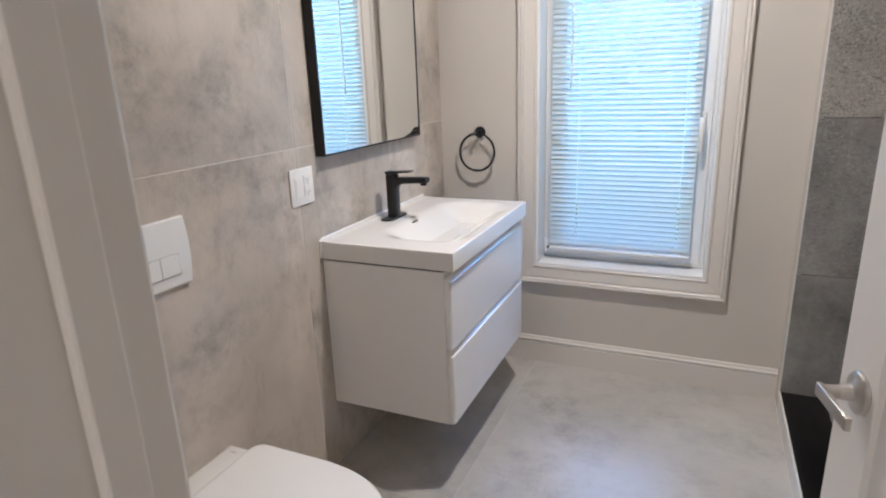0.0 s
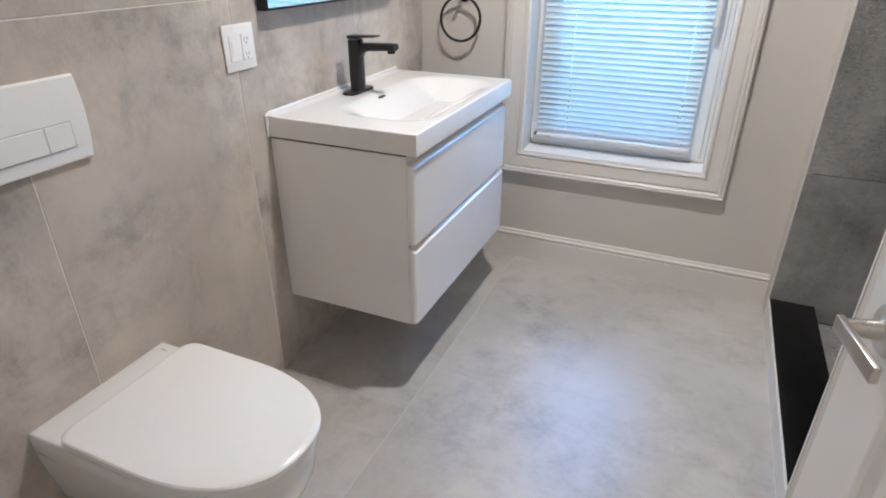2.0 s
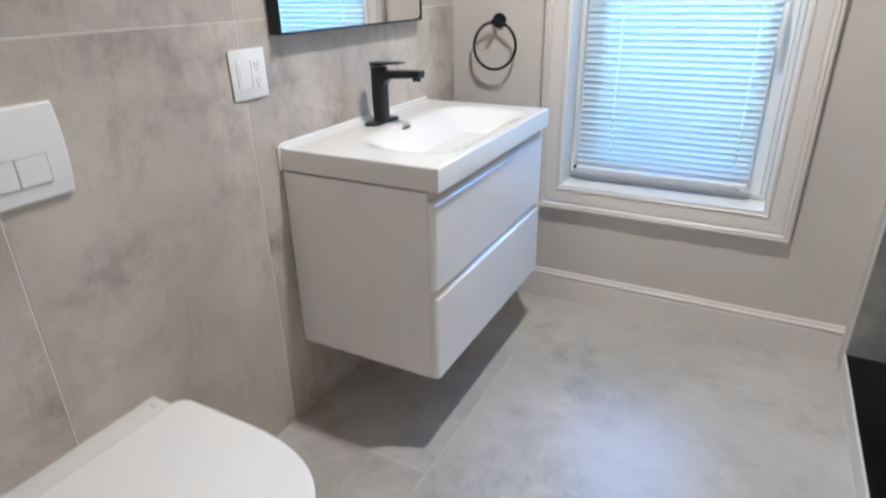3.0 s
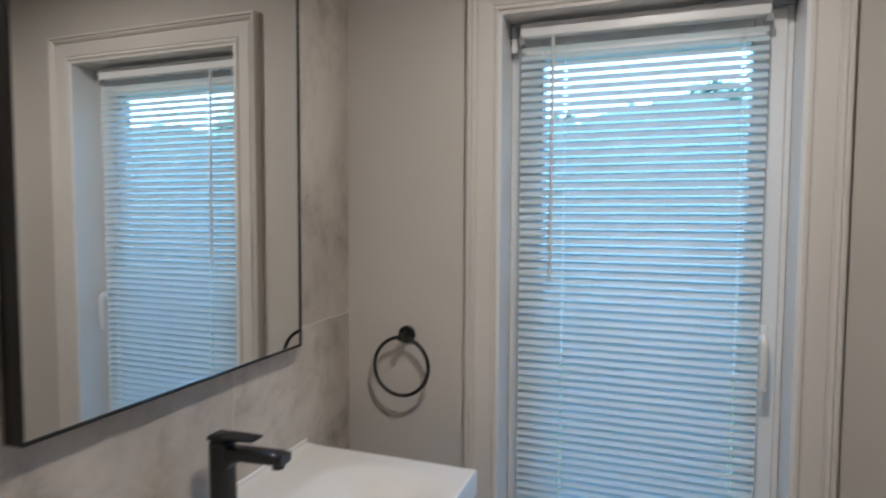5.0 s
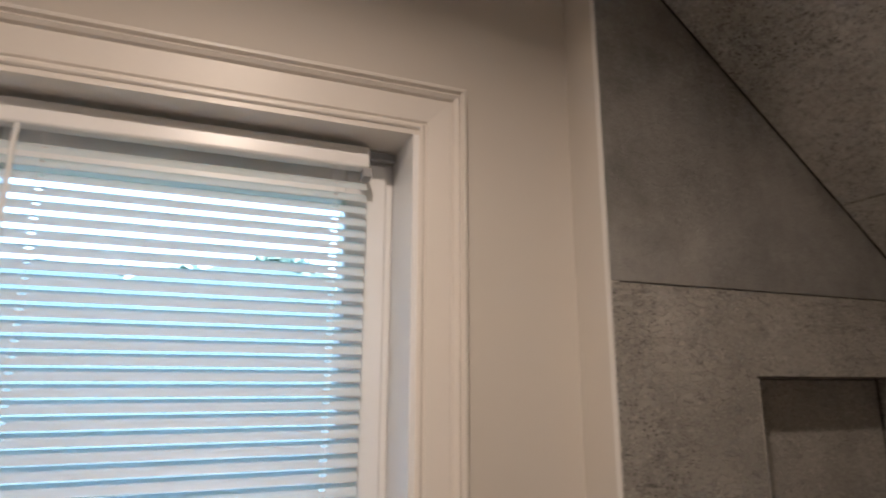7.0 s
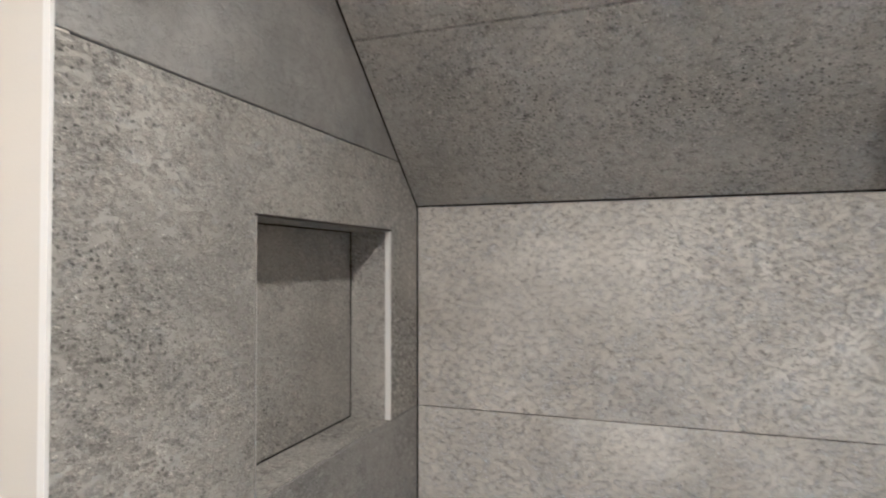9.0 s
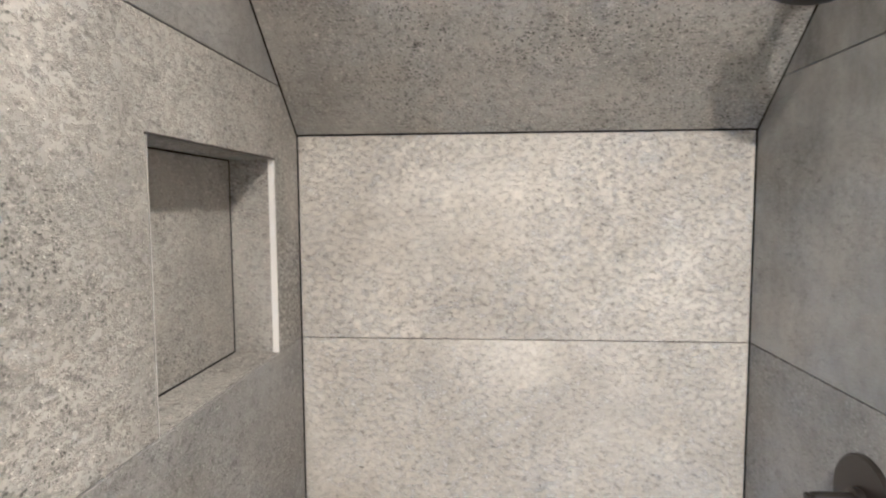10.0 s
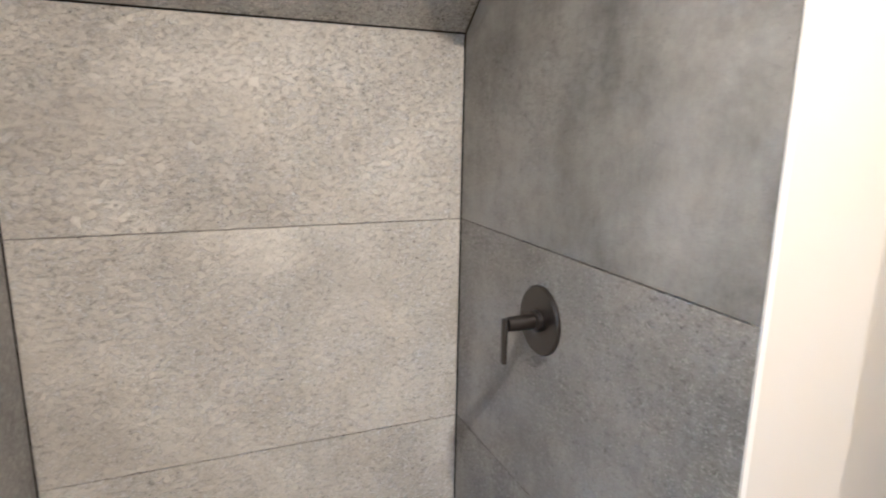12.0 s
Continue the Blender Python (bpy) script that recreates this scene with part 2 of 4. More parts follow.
def sweep(bm, path, r, sides=12, closed=False):
    """A round bar along a path of points."""
    path = [Vector(p) for p in path]
    n = len(path)
    rings, up = [], None
    for i, p in enumerate(path):
        a = path[i - 1] if (closed or i) else p
        b = path[(i + 1) % n] if (closed or i < n - 1) else p
        d = (b - a).normalized()
        if up is None:
            up = d.orthogonal().normalized()
        up = (up - d * up.dot(d)).normalized()
        side = d.cross(up)
        rings.append([bm.verts.new(p + r * (math.cos(2 * math.pi * k / sides) * up + math.sin(2 * math.pi * k / sides) * side)) for k in range(sides)])
    for i in range(n if closed else n - 1):
        a, b = rings[i], rings[(i + 1) % n]
        for k in range(sides):
            bm.faces.new((a[k], a[(k + 1) % sides], b[(k + 1) % sides], b[k]))
    if not closed:
        bm.faces.new(rings[0][::-1])
        bm.faces.new(rings[-1])
    return bm


def loft(bm, rings, cap=True):
    vs = [[bm.verts.new(p) for p in r] for r in rings]
    n = len(vs[0])
    for a, b in zip(vs, vs[1:]):
        for i in range(n):
            j = (i + 1) % n
            bm.faces.new((a[i], a[j], b[j], b[i]))
    if cap:
        bm.faces.new(vs[0][::-1])
        bm.faces.new(vs[-1])
    bmesh.ops.recalc_face_normals(bm, faces=bm.faces)
    return bm


def mesh(name, bm, material, smooth=False):
    bmesh.ops.recalc_face_normals(bm, faces=bm.faces)
    me = bpy.data.meshes.new(name)
    bm.to_mesh(me)
    bm.free()
    me.materials.append(material)
    if smooth:
        me.shade_smooth()
        me.set_sharp_from_angle(angle=radians(35))
    return me


def thing(name, base, label, category, group="", kind=""):
    ob = new(name)
    ob.empty_display_size = 0.05
    ob.location = base
    return tagged(ob, label, category, group, kind)


def part(name, bm, material, parent, label="", smooth=False):
    """Links a bmesh, given in world places, as one mesh object under a thing or a part of it."""
    base, p = Vector((0, 0, 0)), parent
    while p:
        base += p.location
        p = p.parent
    bmesh.ops.translate(bm, vec=-base, verts=bm.verts)
    ob = new(name, mesh(name, bm, material, smooth))
    ob.parent = parent
    return tagged(ob, label)


def setting(name, bm, material, label="", category=""):
    return tagged(new(name, mesh(name, bm, material)), label, category, kind="structure")


# ---- the plan ----
X_W = -0.75          # tiled wall behind basin and toilet
Y_WIN = 2.872        # window wall
X_SH = 0.776         # mouth of the shower
Y_N, Y_V, X_B = 2.77, 1.709, 1.718   # shower: niche wall, valve wall, back wall
X_SV = 0.758        # mouth of the shower on the valve side
Y_D = 0.530          # door wall, bathroom side
X_R = 0.86           # wall that the door swings against
JAMB_L, JAMB_R = 0.046, 0.80
OPEN = (-0.281, 0.459, 0.502, 2.030)   # window opening: x0, x1, z0, z1
Z_B, SLOPE = 1.673, 0.88               # foot and rise of the sloped shower ceiling


def slope_z(x):
    return Z_B + SLOPE * (X_B - x)


# ---- floor, walls, ceilings ----
floor = setting("floor", one_box(X_W - 0.2, X_SH, -1.9, Y_WIN + 0.05, -0.12, -0.0008), GROUT_FLOOR, "large concrete-look grey floor tiles with pale joints", "floor")
shower_floor = setting("shower_floor", one_box(X_SH + 0.001, X_B + 0.05, Y_V - 0.05, Y_N + 0.05, -0.12, 0.004), GROUT_DARK, "dark grey tiled shower floor behind a low curb", "floor")
setting("floor_behind_door", one_box(X_SH + 0.001, 2.0, -1.9, Y_V - 0.06, -0.12, -0.003), GROUT_LIGHT)

wall_west = setting("wall_west", one_box(X_W - 0.2, X_W - 0.0012, -1.9, Y_WIN + 0.3, -0.1, CEIL + 0.1), GROUT_LIGHT, "wall clad in large concrete-look grey tiles", "wall")

bm = bmesh.new()
x0, x1, z0, z1 = OPEN
box(bm, X_W - 0.009, x0, Y_WIN, Y_WIN + 0.22, -0.011, CEIL + 0.05)
box(bm, x1, X_SH, Y_WIN, Y_WIN + 0.22, -0.011, CEIL + 0.05)
box(bm, x0, x1, Y_WIN, Y_WIN + 0.22, -0.011, z0)
box(bm, x0, x1, Y_WIN, Y_WIN + 0.22, z1, CEIL + 0.05)
setting("wall_north", bm, WALL, "warm white painted wall round the window", "wall")
setting("wall_return", one_box(X_SH, X_SH + 0.02, Y_N + 0.0015, Y_WIN + 0.21, -0.011, CEIL + 0.04), WALL, "narrow painted wall return beside the shower", "wall")

wall_niche = setting("wall_shower_niche", one_box(X_SH + 0.021, 2.0, 2.885, 3.1, -0.1, CEIL + 0.2), GROUT_DARK, "shower side wall in speckled grey tiles with a niche", "wall")
wall_back = setting("wall_shower_back", one_box(X_B + 0.011, 2.0, Y_V - 0.1, 2.884, -0.1, 2.2), GROUT_DARK, "shower back wall in speckled grey tiles", "wall")
wall_valve = setting("wall_shower_valve", one_box(X_SV + 0.021, X_B + 0.01, 1.51, Y_V - 0.010, -0.1, CEIL + 0.2), GROUT_DARK, "shower side wall in speckled grey tiles with the valve", "wall")
setting("wall_partition_end", one_box(X_SV, X_SV + 0.02, 1.49, Y_V - 0.0015, -0.011, CEIL + 0.04), WALL, "painted end of the shower partition", "wall")
setting("wall_partition_side", one_box(X_SV + 0.0205, X_R + 0.14, 1.49, 1.509, -0.002, CEIL + 0.04), WALL, "painted side of the shower partition", "wall")
setting("wall_east", one_box(X_R, X_R + 0.14, Y_D - 0.14, 1.4895, -0.002, CEIL + 0.04), WALL, "plain painted wall behind the open door", "wall")

bm = bmesh.new()
box(bm, X_W - 0.009, JAMB_L - 0.02, Y_D - 0.12, Y_D, -0.011, CEIL + 0.04)
box(bm, JAMB_R + 0.02, X_R - 0.001, Y_D - 0.12, Y_D, -0.002, CEIL + 0.04)
box(bm, JAMB_L - 0.02, JAMB_R + 0.02, Y_D - 0.12, Y_D, 2.06, CEIL + 0.04)
setting("wall_south", bm, WALL, "painted wall round the doorway", "wall")
setting("wall_hall_end", one_box(X_W - 0.2, 2.0, -2.0, -1.88, -0.1, CEIL + 0.04), WALL, "plain painted hall wall", "wall")
setting("wall_hall_side", one_box(1.1, 1.25, -1.879, Y_D - 0.141, -0.1, CEIL + 0.04), WALL, "plain painted hall wall", "wall")
setting("ceiling", one_box(X_W - 0.2, 1.3, -2.0, 3.1, CEIL, CEIL + 0.12), CEILING, "plain white ceiling", "ceiling")


def prism(points, at, thick, axis, chamfer=0.0012):
    """A flat piece: an outline in the two other axes, its face at 'at', its body behind it by 'thick' (signed)."""
    b = bmesh.new()

    def place(u, v, w):
        return {"x": (w, u, v), "y": (u, w, v), "z": (u, v, w)}[axis]
    front = [b.verts.new(place(u, v, at)) for u, v in points]
    back = [b.verts.new(place(u, v, at + thick)) for u, v in points]
    f = b.faces.new(front)
    b.faces.new(back[::-1])
    n = len(points)
    for i in range(n):
        j = (i + 1) % n
        b.faces.new((front[i], back[i], back[j], front[j]))
    if chamfer:
        bmesh.ops.bevel(b, geom=list(f.edges), offset=chamfer, segments=1, affect="EDGES", profile=0.5)
    return b


# sloped ceiling of the shower, its tiles in one mesh
def slope_slab(b, xa, xb, ya, yb, drop, thick):
    vs = []
    for x in (xa, xb):
        for y in (ya, yb):
            for d in (drop, drop + thick):
                vs.append(b.verts.new((x, y, slope_z(x) + d)))
    for q in ((0, 1, 3, 2), (4, 6, 7, 5), (0, 4, 5, 1), (2, 3, 7, 6), (0, 2, 6, 4), (1, 5, 7, 3)):
        b.faces.new([vs[i] for i in q])


cosine = 1 / math.sqrt(1 + SLOPE ** 2)
bm = bmesh.new()
cuts = [X_B - 0.0005, X_B - 0.445 * cosine, X_B - 1.045 * cosine, X_SH + 0.001]
for xb_, xa_ in zip(cuts, cuts[1:]):
    slope_slab(bm, xa_ + 0.0020, xb_ - 0.0020, Y_V + 0.0025, Y_N - 0.0025, 0.0, 0.012)
# darker copy than the back wall: the slope's shade is in its colour
setting("ceiling_shower", bm, SHADED_PEBBLE_TILE, "sloped shower ceiling in speckled grey tiles", "ceiling")
bm = bmesh.new()
slope_slab(bm, X_SH - 0.02, 2.0, Y_V - 0.19, 3.1, 0.0145, 0.15)
setting("roof_shower", bm, GROUT_DARK)

# ---- window: casing, reveal, sash ----
window = setting("window_1", one_box(x0 - 0.02, x1 + 0.02, Y_WIN + 0.205, Y_WIN + 0.215, z0 - 0.02, z0 - 0.004), VINYL, "white tilt-and-turn window with a closed blind in a moulded casing", "window")


def moulded(name, path, closed, profile, material, parent, label=""):
    """A moulding: 'profile' is (outwards in the plane, proud of the wall) swept round a rectangle on a wall that faces -y."""
    (a0, c0), (a1, c1), y = path
    b = bmesh.new()
    rings = []
    for px, pz, sx, sz in ((a0, c0, -1, -1), (a1, c0, 1, -1), (a1, c1, 1, 1), (a0, c1, -1, 1)):
        rings.append([(px + sx * u, y - w, pz + sz * u) for u, w in profile])
    vs = [[b.verts.new(p) for p in r] for r in rings]
    n = len(profile)
    for i in range(4):
        r, s = vs[i], vs[(i + 1) % 4]
        for k in range(n - 1):
            b.faces.new((r[k], r[k + 1], s[k + 1], s[k]))
    return part(name, b, material, parent, label)


CW = 0.086
casing = [(0.0, -0.02), (0.0, 0.014), (0.003, 0.017), (0.008, 0.017), (0.010, 0.013), (0.013, 0.011), (0.016, 0.015), (0.056, 0.019), (0.058, 0.015),
          (0.061, 0.015), (0.064, 0.022), (0.070, 0.027), (0.075, 0.022), (0.078, 0.030), (0.083, 0.030), (CW, 0.026), (CW, 0.0)]
moulded("casing", ((x0, z0), (x1, z1), Y_WIN), True, casing, TRIM, window, "moulded white picture-frame casing")
# lining of the reveal
YS = 2.968   # face of the sash
for nm, b in (("reveal_side", (x0, x0 + 0.010, Y_WIN - 0.012, YS + 0.06, z0 + 0.010, z1 - 0.010)), ("reveal_side", (x1 - 0.010, x1, Y_WIN - 0.012, YS + 0.06, z0 + 0.010, z1 - 0.010)),
              ("reveal_head", (x0, x1, Y_WIN - 0.012, YS + 0.06, z1 - 0.010, z1)), ("window_sill", (x0, x1, Y_WIN - 0.013, YS + 0.06, z0, z0 + 0.012))):
    part(nm, one_box(*b), VINYL if nm != "reveal_head" else TRIM, window)


def frame_of(name, a0, a1, c0, c1, w, ya, yb, bevel, material, parent):
    b = bmesh.new()
    box(b, a0, a0 + w, ya, yb, c0, c1, bevel)
    box(b, a1 - w, a1, ya, yb, c0, c1, bevel)
    box(b, a0 + w, a1 - w, ya, yb, c0, c0 + w, bevel)
    box(b, a0 + w, a1 - w, ya, yb, c1 - w, c1, bevel)
    return part(name, b, material, parent)


frame_of("window_frame", x0 + 0.011, x1 - 0.011, z0 + 0.013, z1 - 0.011, 0.045, YS + 0.012, YS + 0.075, 0.003, VINYL, window)
sash = frame_of("sash", x0 + 0.026, x1 - 0.026, z0 + 0.030, z1 - 0.032, 0.078, YS, YS + 0.068, 0.004, VINYL, window)
pane = part("pane", one_box(x0 + 0.10, x1 - 0.10, YS + 0.034, YS + 0.038, z0 + 0.10, z1 - 0.10), GLASS, window)
pane.visible_shadow = False
for zc in (1.974, 0.58):
    hinge = bmesh.new()
    tube(hinge, (x0 + 0.021, YS - 0.008, zc - 0.035), (x0 + 0.021, YS - 0.008, zc + 0.035), 0.008)
    box(hinge, x0 + 0.012, x0 + 0.03, YS - 0.002, YS + 0.013, zc - 0.03, zc + 0.03, 0.001)
    part("hinge", hinge, VINYL, window, smooth=True)
part("corner_cover", one_box(x1 - 0.085, x1 - 0.014, YS - 0.014, YS - 0.001, z1 - 0.030, z1 - 0.014, 0.002), GREY_CLIP, window, "grey corner cover")
part("corner_cover", one_box(x0 + 0.014, x0 + 0.060, YS - 0.014, YS - 0.001, z1 - 0.028, z1 - 0.014, 0.002), GREY_CLIP, window, "grey corner cover")
hx, hz = 0.396, 1.165
hb = box(bmesh.new(), hx - 0.014, hx + 0.014, YS - 0.012, YS + 0.001, hz - 0.034, hz + 0.034, 0.005, 2)
tube(hb, (hx, YS - 0.008, hz), (hx, YS - 0.042, hz), 0.011)
handle = part("window_handle", hb, VINYL, window, "white lever handle pointing down", smooth=True)
part("grip", sweep(bmesh.new(), [(hx, YS - 0.038, hz + 0.008), (hx, YS - 0.048, hz + 0.002), (hx, YS - 0.053, hz - 0.014), (hx, YS - 0.055, hz - 0.05), (hx, YS - 0.053, hz - 0.09), (hx, YS - 0.047, hz - 0.125)], 0.0095, 12), VINYL, handle, smooth=True)

# ---- baseboard ----
profile = [(0.0, 0.0), (0.015, 0.0), (0.015, 0.098), (0.012, 0.101), (0.012, 0.105), (0.016, 0.108), (0.018, 0.113), (0.015, 0.118), (0.010, 0.121), (0.010, 0.125), (0.007, 0.131), (0.0, 0.132)]
bm = bmesh.new()
loft(bm, [[(x, Y_WIN - 0.0005 - u, v) for u, v in profile] for x in (X_W + 0.001, X_SH - 0.001)])
setting("baseboard", bm, TRIM, "tall white moulded baseboard under the window", "baseboard")

# ---- doorway: jambs, stops, casing ----
door_frame = setting("door_frame", one_box(JAMB_L - 0.019, JAMB_L, Y_D - 0.121, Y_D + 0.001, -0.010, 2.04), TRIM, "white painted door frame with stop and casing", "door frame")
part("jamb", one_box(JAMB_R, JAMB_R + 0.019, Y_D - 0.121, Y_D + 0.001, -0.002, 2.04), TRIM, door_frame)
part("head", one_box(JAMB_L - 0.019, JAMB_R + 0.019, Y_D - 0.121, Y_D + 0.001, 2.0405, 2.0595), TRIM, door_frame)
part("door_stop", one_box(JAMB_L + 0.0005, JAMB_L + 0.013, 0.467, 0.500, -0.009, 2.03, 0.002), TRIM, door_frame)
part("door_stop", one_box(JAMB_L + 0.014, JAMB_R - 0.014, 0.467, 0.500, 2.028, 2.040, 0.002), TRIM, door_frame)
for ya, yb in ((Y_D + 0.0015, Y_D + 0.017), (Y_D - 0.137, Y_D - 0.1215)):
    part("casing", one_box(JAMB_L - 0.09, JAMB_L - 0.007, ya, yb, -0.010, 2.13, 0.004, 2), TRIM, door_frame)
part("backband", one_box(JAMB_L - 0.104, JAMB_L - 0.0905, Y_D - 0.149, Y_D - 0.1215, -0.010, 2.14, 0.005, 3), TRIM, door_frame, smooth=True)
part("casing", one_box(JAMB_R + 0.006, X_R - 0.002, Y_D + 0.0015, Y_D + 0.017, -0.001, 2.13, 0.004, 2), TRIM, door_frame)
part("casing", one_box(JAMB_L - 0.005, JAMB_R + 0.005, Y_D + 0.0015, Y_D + 0.017, 2.047, 2.13, 0.004, 2), TRIM, door_frame)
strike = one_box(JAMB_L + 0.0002, JAMB_L + 0.0012, 0.512, 0.538, 0.86, 0.96)
part("strike_plate", strike, NICKEL, door_frame)


def build_door():
    """A single-panel door, hinged at its local origin, opening along local x; its seen face is local y = 0."""
    d = thing("door_1", (0, 0, 0), "white single-panel door standing open with satin nickel lever", "door", kind="structure")
    w, h, t = 0.742, 2.025, 0.035
    st = 0.112
    for nm, b in (("stile", (0.0, st, -t, 0, 0.012, h)), ("stile", (w - st, w, -t, 0, 0.012, h)),
                  ("rail", (st, w - st, -t, 0, h - st, h)), ("rail", (st, w - st, -t, 0, 0.012, 0.22))):
        part(nm, one_box(*b, bevel=0.0015), DOOR, d)
    part("panel", one_box(st - 0.005, w - st + 0.005, -t + 0.010, -0.010, 0.215, h - st + 0.005), DOOR, d)
    xc, zc = w - 0.068, 0.896
    for sgn, y in ((1, 0.0), (-1, -t)):
        rose = bmesh.new()
        loft(rose, [[(xc + r * math.cos(a), y + sgn * o, zc + r * math.sin(a)) for a in [2 * math.pi * i / 28 for i in range(28)]]
                    for o, r in ((0.0005, 0.033), (0.005, 0.033), (0.0075, 0.031), (0.010, 0.019), (0.014, 0.0125), (0.030, 0.0115))])
        rp = part("rose", rose, NICKEL, d, "satin nickel rose", smooth=True)
        lv = bmesh.new()
        tube(lv, (xc, y + sgn * 0.028, zc), (xc, y + sgn * 0.056, zc), 0.0105, sides=20)
        box(lv, xc - 0.094, xc + 0.010, y + sgn * 0.054 - 0.0045, y + sgn * 0.054 + 0.0045, zc - 0.0105, zc + 0.0105, 0.002, 2)
        part("lever", lv, NICKEL, rp, "satin nickel lever", smooth=True)
    part("latch", one_box(w - 0.0005, w + 0.001, -0.029, -0.006, zc - 0.03, zc + 0.03), NICKEL, d)
    for z in (0.2, 1.0, 1.8):
        part("hinge", tube(bmesh.new(), (-0.006, -t - 0.004, z - 0.045), (-0.006, -t - 0.004, z + 0.045), 0.006), NICKEL, d, smooth=True)
    return d


door = build_door()
door.matrix_basis = pose(0.795, 0.552, 0, 0, 0, math.degrees(math.atan2(1.296 - 0.552, 0.638 - 0.795)))

# ---- shower curb ----
curb = setting("shower_curb", one_box(X_SH + 0.012, 0.92, Y_V - 0.0005, Y_N + 0.0005, -0.011, 0.058), GROUT_LIGHT, "low shower curb with black stone top and pale metal edge", "curb")
part("stone_top", one_box(X_SH + 0.004, 0.932, Y_V + 0.001, Y_N - 0.001, 0.0585, 0.082, 0.003, 2), BLACK_STONE, curb, "polished black stone threshold", smooth=True)
part("front_tile", one_box(X_SH - 0.0008, X_SH + 0.0115, Y_V + 0.001, Y_N - 0.001, -0.0105, 0.057, 0.0005), EDGE_TRIM, curb)
part("edge_strip", one_box(X_SH - 0.004, X_SH + 0.0035, Y_V + 0.0005, Y_WIN - 0.02 - 0.085, 0.0575, 0.0825, 0.001), EDGE_TRIM, curb, "pale metal edge strip")

# ---- downlight ----
dl = thing("recessed_downlight", (LAMP_AT[0], LAMP_AT[1], CEIL), "round white recessed ceiling downlight, lit", "ceiling lamp")
ring_pts = [2 * math.pi * i / 40 for i in range(40)]
bm = bmesh.new()
loft(bm, [[(LAMP_AT[0] + r * math.cos(a), LAMP_AT[1] + r * math.sin(a), CEIL + z) for a in ring_pts] for r, z in ((0.048, 0.004), (0.048, -0.004), (0.058, -0.006), (0.068, -0.003), (0.069, 0.0005))], cap=False)
part("trim_ring", bm, TRIM, dl, smooth=True)
part("lens", tube(bmesh.new(), (LAMP_AT[0], LAMP_AT[1], CEIL - 0.003), (LAMP_AT[0], LAMP_AT[1], CEIL + 0.001), 0.047, sides=40), LENS, dl)


# ---- window blind ----
def build_blind():
    bx0, bx1 = -0.234, 0.387
    yc = 2.932
    b = thing("venetian_blind", (0.0765, yc, 0.545), "lowered white mini blind with slats half tilted", "window blind")
    rail = bmesh.new()
    box(rail, bx0, bx1, yc - 0.016, yc + 0.014, 1.968, 2.0085, 0.005, 3)
    part("headrail", rail, VINYL, b)
    for xa in (bx0 - 0.004, bx1 - 0.012):
        part("bracket", one_box(xa, xa + 0.016, yc - 0.0175, yc + 0.016, 1.951, 1.9675, 0.001), GREY_CLIP, b, "grey end bracket")
    # a slat: a shallow arc across, tilted with its outer edge up
    tilt, wide, pitch = radians(47), 0.0250, 0.02215
    bm_ = bmesh.new()
    rows = []
    for k in range(6):
        s = (k / 5 - 0.5) * wide
        up = 0.0022 * (1 - (2 * s / wide) ** 2)
        y = s * math.cos(tilt) - up * math.sin(tilt)
        z = s * math.sin(tilt) + up * math.cos(tilt)
        rows.append((y, z))
    holes = (-0.108, 0.330)   # slots that the lift cords run through
    xs = [bx0 + 0.002] + [h + d for h in holes for d in (-0.005, 0.005)] + [bx1 - 0.002]
    for k, ((ya, za), (yb, zb)) in enumerate(zip(rows, rows[1:])):
        for i, (xa, xb) in enumerate(zip(xs, xs[1:])):
            if k == 2 and i % 2:
                continue
            bm_.faces.new([bm_.verts.new(p) for p in ((xa, ya, za), (xb, ya, za), (xb, yb, zb), (xa, yb, zb))])
    bmesh.ops.remove_doubles(bm_, verts=bm_.verts, dist=1e-6)
    me = mesh("slat", bm_, SLAT, True)
    rng = random.Random(4)
    z = 1.938
    while z > 0.592:
        s = new("slat", me)
        s.parent = b
        s.location = (0 - 0.0765, rng.uniform(-0.0003, 0.0003), z - 0.545 + rng.uniform(-0.0002, 0.0002))
        s.rotation_euler = (rng.uniform(-0.008, 0.008), rng.uniform(-0.0004, 0.0004), 0)
        z -= pitch
    part("bottom_rail", one_box(bx0 + 0.001, bx1 - 0.001, yc - 0.012, yc + 0.012, 0.566, 0.581, 0.003), VINYL, b)
    part("hold_down_bracket", one_box(bx0 - 0.010, bx0 + 0.0005, yc - 0.010, yc + 0.010, 0.568, 0.580, 0.0015), GREY_SHADOW, b, "small dark hold-down bracket")
    for xc in holes:
        for dy in (-0.0135, 0.0135):
            part("ladder_cord", tube(bmesh.new(), (xc, yc + dy, 0.575), (xc, yc + dy, 1.967), 0.0006, sides=5), VINYL, b)
    wx = -0.140
    wand = sweep(bmesh.new(), [(wx, yc - 0.024, 1.962), (wx, yc - 0.030, 1.942), (wx + 0.001, yc - 0.032, 1.65), (wx + 0.002, yc - 0.033, 1.303)], 0.0042, 8)
    part("tilt_wand", wand, plain("clear_grey_wand", (0.70, 0.71, 0.70), 0.2), b, "slim grey tilt wand", smooth=True)
    return b


build_blind()


